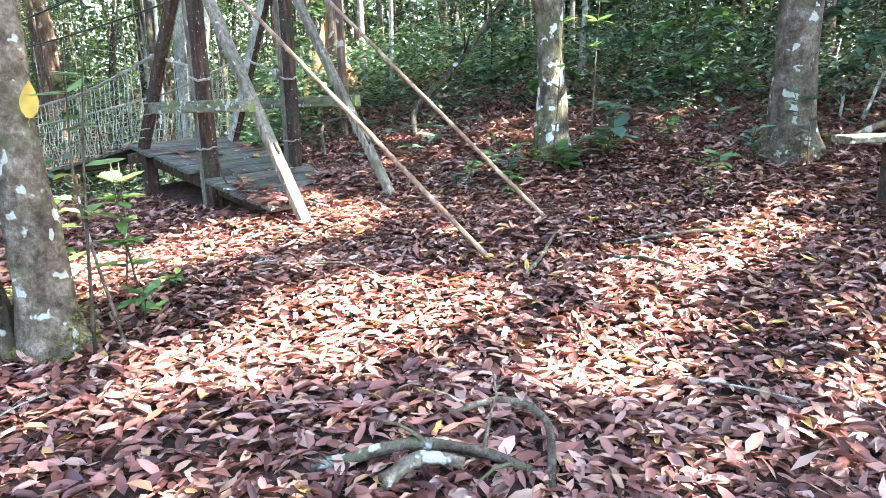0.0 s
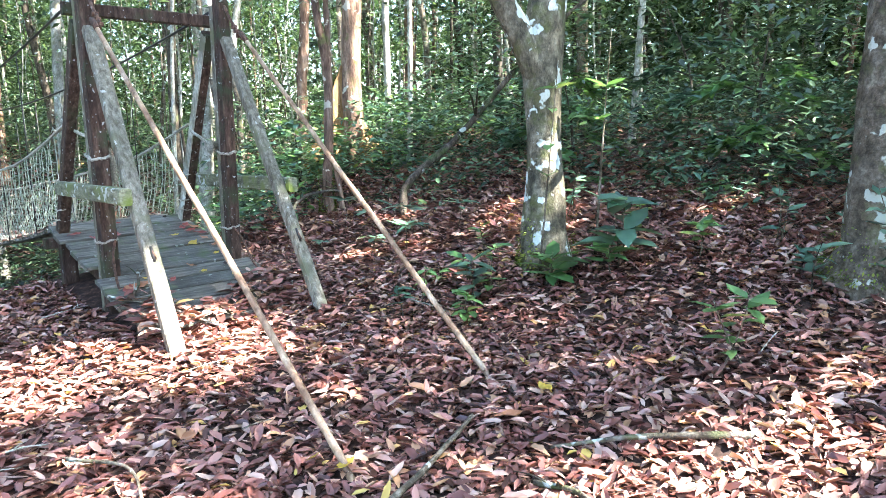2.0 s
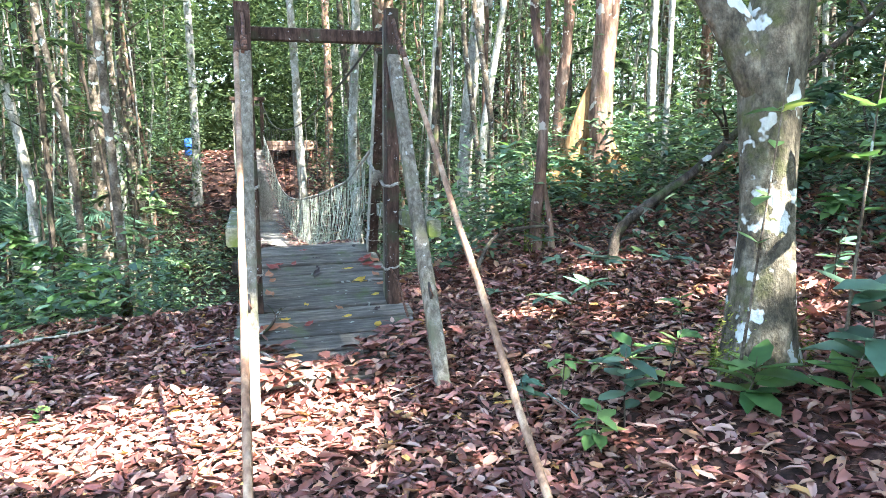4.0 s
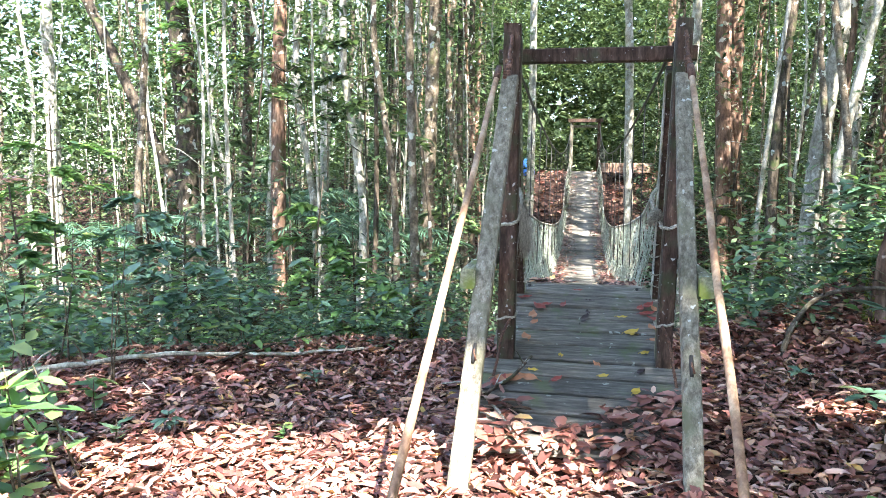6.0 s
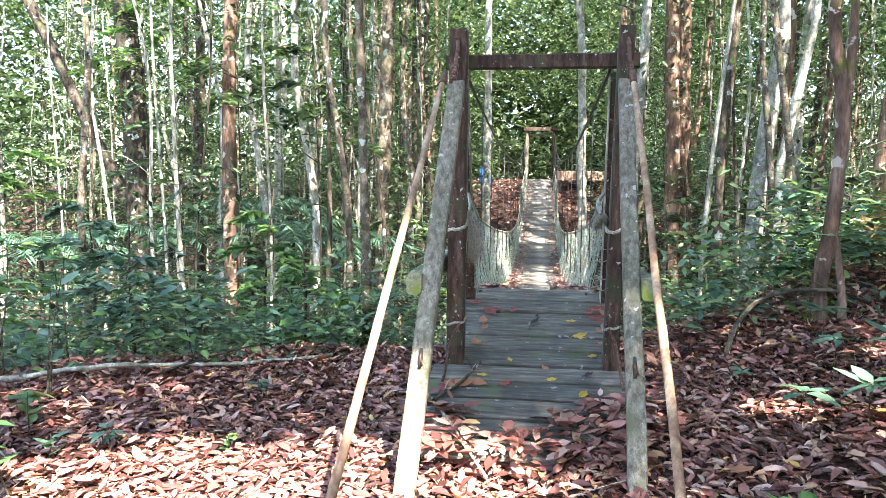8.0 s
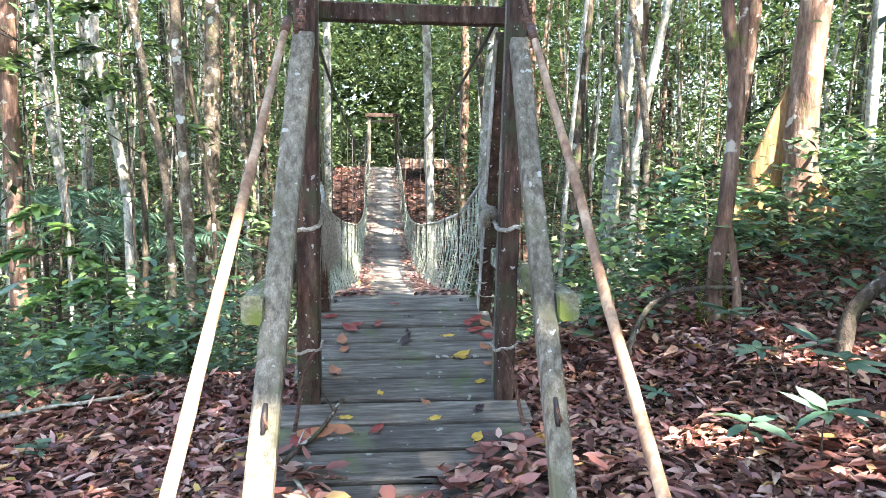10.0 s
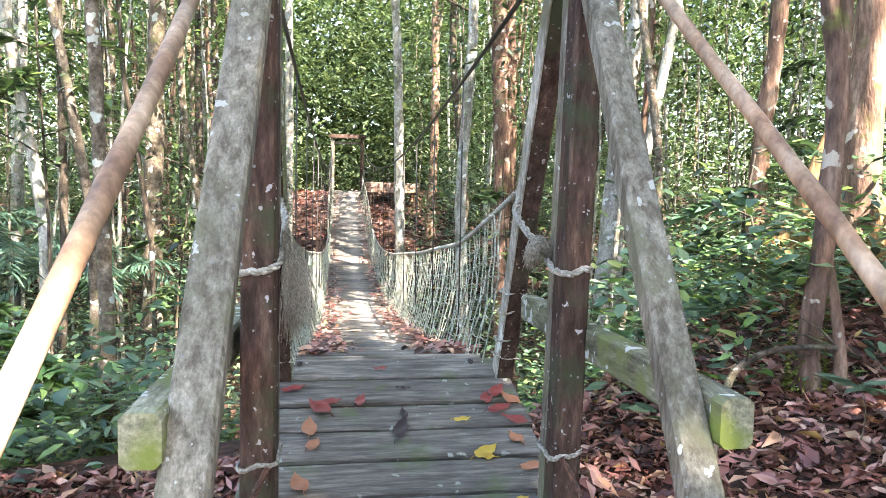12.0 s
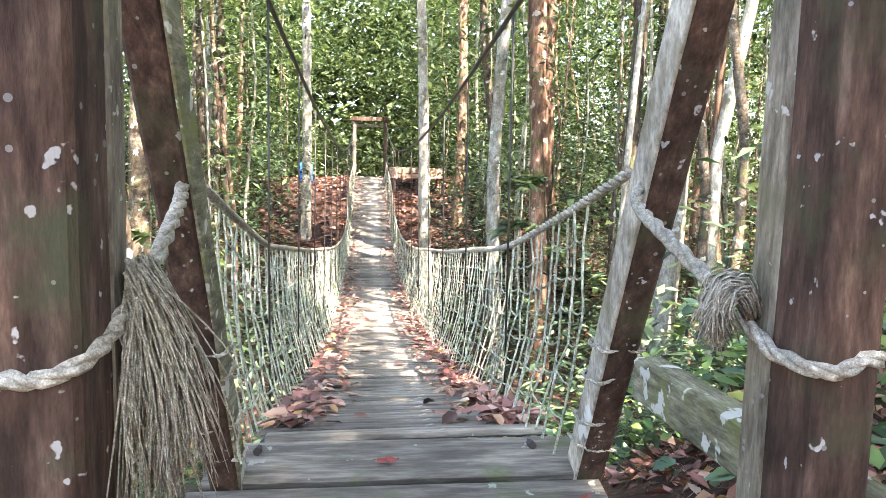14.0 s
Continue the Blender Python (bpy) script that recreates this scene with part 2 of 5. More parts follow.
def beam_bm(a, b, w, d, side=(1, 0, 0), bev=0.008, cuts=8, wob=0.003, seed=0):
    """A sawn timber from a to b: w along side, d across, with softened edges and slightly wavering faces."""
    a, b = Vector(a), Vector(b)
    ax = (b - a).normalized()
    s = (Vector(side) - ax * ax.dot(Vector(side))).normalized()
    t = ax.cross(s)
    bm = bmesh.new()
    rings = []
    n = cuts + 1
    sec = [(-w / 2 + bev, -d / 2), (w / 2 - bev, -d / 2), (w / 2, -d / 2 + bev), (w / 2, d / 2 - bev), (w / 2 - bev, d / 2), (-w / 2 + bev, d / 2), (-w / 2, d / 2 - bev), (-w / 2, -d / 2 + bev)]
    for i in range(n + 1):
        c = a.lerp(b, i / n)
        o = noise.noise_vector(c * 2.1 + Vector((seed, 0, 0))) * wob
        shr = 0.985 if i in (0, n) else 1.0
        rings.append([bm.verts.new(c + (s * p + t * q) * shr + o + noise.noise_vector((c + s * p) * 9 + Vector((seed, 3, 1))) * wob * 0.5) for p, q in sec])
    for r0, r1 in zip(rings, rings[1:]):
        for k in range(8):
            bm.faces.new((r0[k], r0[(k + 1) % 8], r1[(k + 1) % 8], r1[k]))
    bm.faces.new(rings[0][::-1])
    bm.faces.new(rings[-1])
    bmesh.ops.recalc_face_normals(bm, faces=bm.faces)
    return bm


def tube_bm(points, radii, sides=8, wob=0.0, seed=0, bm=None, cap=True):
    """A round, tapering, slightly uneven tube through the points."""
    bm = bm or bmesh.new()
    pts = [Vector(p) for p in points]
    if isinstance(radii, (int, float)):
        radii = [radii] * len(pts)
    rings = []
    ref = None
    for i, p in enumerate(pts):
        ax = (pts[min(i + 1, len(pts) - 1)] - pts[max(i - 1, 0)]).normalized()
        if ref is None:
            ref = ax.orthogonal().normalized()
        ref = (ref - ax * ref.dot(ax)).normalized()
        t = ax.cross(ref)
        ring = []
        for k in range(sides):
            an = 2 * math.pi * k / sides
            d = ref * math.cos(an) + t * math.sin(an)
            r = radii[i] * (1 + wob * noise.noise(p * 1.7 / max(radii[i], 0.02) * 0.12 + d * 1.5 + Vector((seed, seed * 0.7, 0))))
            ring.append(bm.verts.new(p + d * r))
        rings.append(ring)
    for r0, r1 in zip(rings, rings[1:]):
        for k in range(sides):
            f = bm.faces.new((r0[k], r0[(k + 1) % sides], r1[(k + 1) % sides], r1[k]))
            f.smooth = True
    if cap:
        bm.faces.new(rings[0][::-1])
        bm.faces.new(rings[-1])
    return bm


def spline(points, n):
    """n points on a smooth curve through the given ones."""
    p = [Vector(q) for q in points]
    p = [p[0] * 2 - p[1]] + p + [p[-1] * 2 - p[-2]]
    out = []
    segs = len(p) - 3
    for i in range(n):
        u = i / (n - 1) * segs
        k = min(int(u), segs - 1)
        f = u - k
        a, b, c, d = p[k:k + 4]
        out.append(0.5 * ((2 * b) + (c - a) * f + (2 * a - 5 * b + 4 * c - d) * f * f + (3 * b - a - 3 * c + d) * f ** 3))
    return out


def leaf_mesh(name, pos, length, width, mat, pitch=(-0.6, 0.5), simple=False, yaw=None, fold=0.18, tip=0.12, roll=0.5, rng=None):
    """Many leaves in one mesh: pos is (n, 3); each is a pointed blade folded along its rib."""
    rng = rng or RNG
    pos = np.asarray(pos, float)
    n = len(pos)
    ln = rng.uniform(length[0], length[1], n)
    wd = ln * rng.uniform(width[0], width[1], n)
    az = rng.uniform(0, 2 * np.pi, n) if yaw is None else np.asarray(yaw)
    pt = rng.uniform(pitch[0], pitch[1], n)
    ro = rng.uniform(-roll, roll, n)
    d = np.stack([np.cos(az) * np.cos(pt), np.sin(az) * np.cos(pt), np.sin(pt)], 1)
    s = np.stack([-np.sin(az), np.cos(az), np.zeros(n)], 1)
    u = np.cross(d, s)
    s2 = s * np.cos(ro)[:, None] + u * np.sin(ro)[:, None]
    u2 = np.cross(d, s2)
    ln_, wd_ = ln[:, None], wd[:, None]
    curl = rng.uniform(-tip, tip * 1.6, n)[:, None]
    fo = rng.uniform(0.2, 1.4, n)[:, None] * fold
    base = pos
    if simple:
        left = pos + d * ln_ * 0.45 + s2 * wd_ * 0.5 + u2 * wd_ * fo
        right = pos + d * ln_ * 0.45 - s2 * wd_ * 0.5 + u2 * wd_ * fo
        tipv = pos + d * ln_ - u2 * ln_ * curl
        v = np.stack([base, right, tipv, left], 1).reshape(-1, 3)
        f = np.array([[0, 1, 2], [0, 2, 3]])
        k = 4
    else:
        left = pos + d * ln_ * 0.27 + s2 * wd_ * 0.46 + u2 * wd_ * fo
        right = pos + d * ln_ * 0.27 - s2 * wd_ * 0.46 + u2 * wd_ * fo
        l2 = pos + d * ln_ * 0.68 + s2 * wd_ * 0.42 + u2 * (wd_ * fo * 0.8 - ln_ * curl * 0.4)
        r2 = pos + d * ln_ * 0.68 - s2 * wd_ * 0.42 + u2 * (wd_ * fo * 0.8 - ln_ * curl * 0.4)
        mid = pos + d * ln_ * 0.5 - u2 * ln_ * curl * 0.2
        tipv = pos + d * ln_ - u2 * ln_ * curl
        v = np.stack([base, right, r2, tipv, l2, left, mid], 1).reshape(-1, 3)
        f = np.array([[0, 1, 6], [1, 2, 6], [2, 3, 6], [3, 4, 6], [4, 5, 6], [5, 0, 6]])
        k = 7
    faces = (f[None] + (np.arange(n) * k)[:, None, None]).reshape(-1, 3)
    me = bpy.data.meshes.new(name)
    me.vertices.add(len(v))
    me.vertices.foreach_set("co", v.astype(np.float32).ravel())
    me.loops.add(faces.size)
    me.loops.foreach_set("vertex_index", faces.astype(np.int32).ravel())
    me.polygons.add(len(faces))
    me.polygons.foreach_set("loop_start", np.arange(0, faces.size, 3, dtype=np.int32))
    me.update(calc_edges=True)
    me.validate()
    me.materials.append(mat)
    return me


def leaf_part(name, parent, me, label=""):
    ob = new(name, me)
    ob.parent = parent
    if label:
        tagged(ob, label)
    return ob


def sstep(a, b, x):
    t = np.clip((np.asarray(x, float) - a) / (b - a), 0, 1)
    return t * t * (3 - 2 * t)


def lip_y(x):
    """Where the level floor ends and the gully begins."""
    return 0.9 + 0.55 * np.clip(x - 1.0, 0, 4) - 0.38 * np.clip(-x - 1.5, 0, 3)


def ground_z(x, y):
    """The forest floor: a gentle slope, a gully under the bridge, a far bank."""
    x, y = np.asarray(x, float), np.asarray(y, float)
    near = -0.55 + 0.10 * np.clip(x, -1, 9) + 0.02 * np.clip(x + 1, -8, 0) + 0.05 * np.clip(y + 2, -8, 6) + 0.13 * np.clip(x - 1, 0, 3)
    lip = lip_y(x)
    into = sstep(lip, lip + 4.5, y)
    out = sstep(13.0, 21.0, y)
    z = near * (1 - into) + (-2.1 - 0.03 * np.abs(x)) * into
    z = z * (1 - out) + (0.84 + 0.02 * x) * out
    return z + 0.035 * np.sin(1.7 * x + 0.6) * np.cos(1.3 * y) + 0.02 * np.sin(3.9 * x + 2.2 * y)


def gz(x, y):
    return float(ground_z(x, y))


def deck_z(y):
    return -0.70 + 0.01233 * (y - 8.84) ** 2


def ramp_z(y):
    return -0.25 + 0.21 * y


# ---- ground ----
bm = bmesh.new()
xs = np.concatenate([np.linspace(-400, -34, 8), np.linspace(-30, -7, 24), np.linspace(-6.6, 6.6, 67), np.linspace(7, 30, 24), np.linspace(34, 400, 8)])
ys = np.concatenate([np.linspace(-400, -34, 8), np.linspace(-30, -8, 20), np.linspace(-7.6, 6, 69), np.linspace(6.5, 30, 48), np.linspace(34, 400, 8)])
grid = [[bm.verts.new((x, y, gz(np.clip(x, -60, 60), y) if abs(x) < 100 else 0.0)) for x in xs] for y in ys]
for r0, r1 in zip(grid, grid[1:]):
    for k in range(len(xs) - 1):
        f = bm.faces.new((r0[k], r0[k + 1], r1[k + 1], r1[k]))
        f.smooth = True
ground = part("ground", bm, SOIL, None)
tagged(ground, "dark forest soil sloping into a gully", "ground", kind="structure")

# ---- gate of the bridge ----
def rope_ring(cx, cy, z, half, parent, name="rope_lashing", turns=1.0, r=0.011, tilt=0.0, seed=0, rise=0.0, deep=None, slope=0.0):
    pts = []
    n = int(28 * turns)
    for i in range(n + 1):
        a = 2 * math.pi * i / 28
        sx, sy = math.cos(a), math.sin(a)
        k = half / max(abs(sx), abs(sy)) * 0.93 if max(abs(sx), abs(sy)) > 0.76 else half * 1.22
        pts.append((cx + sx * k, cy + sy * k * ((deep or half) / half), z + slope * sy * k + tilt * sx + rise * i / 28 + 0.004 * math.sin(5 * a + seed)))
    return part(name, twisted(pts, r), ROPE, parent, "frayed pale rope tied round the timber")


def twisted(pts, r, strands=3, step=None):
    """A laid rope: three strands wound round each other along the points."""
    pts = [Vector(p) for p in pts]
    ln = sum((b - a).length for a, b in zip(pts, pts[1:]))
    n = max(8, int(ln / (r * 1.1)))
    fine = spline(pts, n)
    bm = bmesh.new()
    for s in range(strands):
        out = []
        for i, p in enumerate(fine):
            ax = (fine[min(i + 1, n - 1)] - fine[max(i - 1, 0)]).normalized()
            u = ax.orthogonal().normalized() if abs(ax.z) > 0.9 else ax.cross(ZUP).normalized()
            v = ax.cross(u)
            an = i * 0.62 + s * 2 * math.pi / strands
            out.append(p + (u * math.cos(an) + v * math.sin(an)) * r * 0.52)
        tube_bm(out, r * 0.56, 5, bm=bm)
    return bm


gate = thing("bridge_gate", (0, 0, -0.3), "weathered timber A-frame gate at the head of a rope bridge", "gate")


def gpart(name, bm, mat, label="", parent=None):
    o = parent or gate
    base = (0, 0, -0.3)
    return part(name, shift(bm, base), mat, o, label)


for sx in (-1, 1):
    px = -0.452 if sx < 0 else 0.482       # the post at rope height
    lo, hi = (-0.452, -0.447) if sx < 0 else (0.460, 0.508)   # its foot and head
    pw = 0.100 if sx < 0 else 0.084
    bw = 0.094 if sx < 0 else 0.080
    foot_x, head_x = (-0.525, -0.450) if sx < 0 else (0.478, 0.498)   # the front brace
    bx, tx = (-0.465, -0.455) if sx < 0 else (0.535, 0.475)   # foot and head of the back brace
    gpart("post", beam_bm((lo, 0, -0.95), (hi, 0, 1.715), pw, 0.104, seed=3 + sx), WOOD_DARK, "dark square post speckled with lichen")
    gpart("backing_plank", beam_bm((lo, 0.09, -0.9), (hi, 0.09, 1.66), pw - 0.006, 0.062, seed=7 + sx), WOOD_GREY, "grey cracked plank bolted behind the post")
    gpart("front_brace", beam_bm((foot_x, -1.31, -0.62), (head_x, -0.075, 1.40), bw, 0.062, seed=11 + sx, cuts=14), WOOD_GREY, "grey lichened timber brace")
    gpart("back_brace", beam_bm((bx, 1.09, -0.08), (tx, 0.165, 1.47), 0.075, 0.10, seed=17 + sx, cuts=12), WOOD_DARK)
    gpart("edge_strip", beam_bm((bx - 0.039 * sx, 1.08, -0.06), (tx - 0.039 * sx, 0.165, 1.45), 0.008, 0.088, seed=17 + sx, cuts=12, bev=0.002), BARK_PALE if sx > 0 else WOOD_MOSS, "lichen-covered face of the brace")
    gpart("side_beam", beam_bm((0.565 * sx, -0.76, 0.335), (0.545 * sx, 0.68, 0.335), 0.07, 0.10, seed=23 + sx, cuts=10), WOOD_MOSS, "mossy lichened side beam")
    gpart("beam_end", beam_bm((0.566 * sx, -0.80, 0.335), (0.565 * sx, -0.762, 0.335), 0.074, 0.104, seed=25 + sx, cuts=1, bev=0.012), MOSSY_END, "mossy yellowish beam end")
    gpart("splice_plate", beam_bm((hi, -0.056, 1.38), (hi, -0.056, 1.66), pw - 0.006, 0.012, seed=27 + sx, bev=0.003, cuts=3), WOOD_DARK)
    # bolt, and a near-black bar painting the shade inside the brace's slot
    f = 0.30
    c = Vector((foot_x, -1.31, -0.62)).lerp(Vector((head_x, -0.075, 1.40)), f)
    ax = (Vector((head_x, -0.075, 1.40)) - Vector((foot_x, -1.31, -0.62))).normalized()
    nrm = ax.cross(Vector((1, 0, 0))).normalized()
    if nrm.y > 0:
        nrm = -nrm
    gpart("slot_shade", tube_bm([c + nrm * 0.0325 - ax * 0.05, c + nrm * 0.0335, c + nrm * 0.0325 + ax * 0.05], [0.008, 0.012, 0.008], 8), CABLE, "near-black bar on the brace standing for the slot's shade")
    gpart("bolt", tube_bm([c + nrm * 0.036 - ax * 0.035 + Vector((0.012, 0, 0)), c + nrm * 0.041, c + nrm * 0.036 + ax * 0.028], 0.006, 6), RUST, "rusty bolt")
    # cable eye and shackle on the post
    gpart("cable_eye", tube_bm([(hi, -0.066, 1.64), (hi + 0.004, -0.09, 1.60), (hi, -0.16, 1.52), (hi + 0.005, -0.215, 1.46), (hi + 0.01 * sx, -0.30, 1.375)], 0.011, 7), RUST, "rusty cable end")
    for k in range(3):
        gpart("clamp", beam_bm((hi - 0.02, -0.20 - 0.035 * k, 1.475 - 0.036 * k), (hi + 0.02, -0.20 - 0.035 * k, 1.475 - 0.036 * k), 0.03, 0.022, (0, 0, 1), 0.004, 1), RUST)
    # rope tied round the post, with the frayed end
    rope_ring(px, 0.032, 0.575, pw / 2 + 0.011, gate, tilt=0.012, seed=sx, deep=0.092, slope=0.35).location -= Vector((0, 0, -0.3))
    rope_ring(px if sx < 0 else 0.473, 0.032, -0.01, pw / 2 + 0.009, gate, tilt=0.012, seed=sx + 4, r=0.008, deep=0.09).location -= Vector((0, 0, -0.3))
    gpart("rope_stay", twisted([(px - 0.06 * sx, 0.12, 0.61), (0.40 * sx, 0.30, 0.69), (0.43 * sx, 0.50, 0.74), (0.5 * (bx + tx), 0.62, 0.80)], 0.013), ROPE, "pale twisted rope")
    gpart("rope_tail", twisted([(px - 0.03 * sx, -0.062, -0.01), (px + 0.01 * sx, -0.12, -0.10), (px + 0.03 * sx, -0.2, -0.24), (px + 0.04 * sx, -0.27, -0.31)], 0.009), RUST, "brown stiff rope tail")
    for z0, tl in ((0.30, 0.02), (0.16, 0.015), (0.06, -0.01), (0.38, 0.0)):
        yy = 1.09 - (z0 + 0.08) / 1.55 * 0.925
        rope_ring(bx + (tx - bx) * (z0 + 0.08) / 1.6, yy, z0, 0.058, gate, "brace_lashing", r=0.005, tilt=tl, seed=z0 * 9).location -= Vector((0, 0, -0.3))
    # frayed tuft of rope fibre
    tuft = bmesh.new()
    rr = random.Random(5 + sx)
    if sx < 0:      # a long tuft that hangs from above the ring and widens downwards
        for k in range(520):
            a = Vector((px + 0.064 + rr.uniform(-0.006, 0.012), 0.10 + rr.gauss(0, 0.014), 0.65 + rr.uniform(-0.05, 0.02)))
            ln = rr.uniform(0.14, 0.30)
            out = Vector((abs(rr.gauss(0.02, 0.022)), rr.gauss(0.012, 0.03), 0))
            b1 = a + out * 0.5 + Vector((0, 0, -ln * 0.25))
            b15 = a + out * 1.0 + Vector((rr.uniform(-0.008, 0.008), rr.uniform(-0.008, 0.008), -ln * 0.62))
            b2 = a + out * 1.3 + Vector((rr.uniform(-0.018, 0.018), rr.uniform(-0.016, 0.016), -ln))
            tube_bm(spline([a, b1, b15, b2], 7), [0.0019, 0.0018, 0.0017, 0.0015, 0.0013, 0.001, 0.0006], 3, bm=tuft)
    else:           # a thick end that curls over and down
        for k in range(420):
            o = Vector((rr.gauss(0, 0.006), rr.gauss(0, 0.008), rr.gauss(0, 0.007)))
            fall = rr.uniform(0.0, 0.035)
            pts = [Vector((px - 0.045, 0.09, 0.60)) + o * 0.8, Vector((px - 0.065, 0.085, 0.632)) + o, Vector((px - 0.092, 0.08, 0.630)) + o * 1.2, Vector((px - 0.102, 0.08, 0.612)) + o * 1.3,
                   Vector((px - 0.10 + rr.gauss(0, 0.01), 0.08, 0.595 - fall)) + o * 1.5]
            tube_bm(spline(pts, 8), [0.002, 0.002, 0.002, 0.0019, 0.0018, 0.0016, 0.0012, 0.0007], 3, bm=tuft)
    tagged(gpart("frayed_end", tuft, ROPE, "frayed rope fibres hanging loose"), kind="stuff")
gpart("crossbeam", beam_bm((-0.545, 0.155, 1.555), (0.60, 0.155, 1.555), 0.086, 0.06, (0, 0, 1), seed=31, cuts=12), WOOD_DARK, "dark spotted crossbeam")

# far gate
far = thing("far_bridge_gate", (0, 20.5, 0.9), "distant grey timber gate at the bridge's far end", "gate")
fb = (0, 20.5, 0.9)
for sx in (-1, 1):
    part("post", shift(beam_bm((0.46 * sx, 20.5, 0.3), (0.46 * sx, 20.5, 2.62), 0.11, 0.11, seed=41 + sx), fb), WOOD_GREY if sx < 0 else WOOD_DARK, far)
    part("brace", shift(beam_bm((0.46 * sx, 21.6, 0.8), (0.46 * sx, 20.58, 2.4), 0.09, 0.06, seed=43 + sx), fb), WOOD_GREY, far)
part("crossbeam", shift(beam_bm((-0.58, 20.42, 2.64), (0.58, 20.42, 2.64), 0.12, 0.08, (0, 0, 1), seed=45), fb), WOOD_DARK, far)
part("lower_crossbeam", shift(beam_bm((-0.5, 20.56, 2.45), (0.5, 20.56, 2.45), 0.08, 0.06, (0, 0, 1), seed=46), fb), WOOD_GREY, far)

# guy poles
for sx, foot, top in ((-1, (-0.56, -3.0, -0.64), (-0.49, -0.30, 1.41)), (1, (0.445, -2.83, -0.60), (0.512, -0.32, 1.40))):
    guy = thing("guy_pole", foot, "slender brown cane pole sheathing a guy cable, planted in leaf litter", "pole", "guy poles of the gate")
    n = 40
    pts = [Vector(foot).lerp(Vector(top), i / (n - 1)) for i in range(n)]
    rad = [0.0165 * (1 + 0.07 * (1 if i % 9 == 0 else 0)) * (1 - 0.12 * i / n) for i in range(n)]
    pts = [p + noise.noise_vector(p * 1.3 + Vector((sx, 0, 0))) * 0.006 for p in pts]
    pts[0] += Vector((0, -0.06, -0.07))
    part("cane", shift(tube_bm(pts, rad, 12, 0.08, sx), foot), POLE, guy)
    part("collar", shift(tube_bm([pts[-2], pts[-1] + (pts[-1] - pts[-2]) * 0.4], 0.0185, 10), foot), RUST, guy)

# ---- approach ramp of broad boards ----
ramp_thing = thing("boarded_ramp", (0, 0.2, -0.25), "grey boarded ramp strewn with fallen leaves", "ramp")
rb = (0, 0.2, -0.25)
edges = (1.24, 1.02, 0.80, 0.60, 0.395, 0.185, -0.025, -0.22, -0.415, -0.625, -0.80, -0.98)
for i, (y1, y0) in enumerate(zip(edges, edges[1:])):
    rr = random.Random(i)
    wide = y0 < -0.1
    xl, xr = (-0.58, 0.555) if wide else (-0.535, 0.53)
    if -0.14 < (y0 + y1) / 2 < 0.14 and not wide:
        xl, xr = -0.425, 0.425
    xl += rr.uniform(-0.025, 0.012)
    xr += rr.uniform(-0.012, 0.025)
    ym = (y0 + y1) / 2
    z = ramp_z(ym) - 0.016 + rr.uniform(-0.004, 0.004)
    part("board", shift(beam_bm((xl, ym, z + rr.uniform(-0.004, 0.004)), (xr, ym, z), y1 - y0 - 0.026, 0.03, (0, 1, 0.21), 0.007, 8, 0.003, i), rb), WOOD_DECK, ramp_thing)
for sx in (-1, 1):
    part("stringer", shift(beam_bm((0.42 * sx, -1.0, ramp_z(-1.0) - 0.10), (0.42 * sx, 1.2, ramp_z(1.2) - 0.10), 0.06, 0.12, seed=50 + sx), rb), WOOD_DARK, ramp_thing, "dark bearer under the boards")
    part("support_post", shift(beam_bm((0.46 * sx, 1.0, -1.4), (0.46 * sx, 1.0, -0.09), 0.11, 0.10, seed=52 + sx), rb), WOOD_DARK, ramp_thing, "dark post holding the ramp's end")
part("cross_bearer", shift(beam_bm((-0.6, 1.08, -0.12), (0.6, 1.08, -0.12), 0.09, 0.09, (0, 0, 1), seed=55), rb), WOOD_DARK, ramp_thing)

# ---- the hanging walkway ----
walk_o = (0, 9.0, -0.7)
span = thing("rope_bridge", walk_o, "long sagging rope bridge with grey slats and pale rope nets", "bridge")


def rail_z(y):
    return deck_z(y) + 0.78 - 0.011 * (y - 1) - 0.04 * abs(math.sin(y * 0.55)) - 0.10 * math.exp(-((y - 1.6) / 1.3) ** 2)


def cable_z(y):
    return 1.2 + 0.0079 * (y - 7.37) ** 2


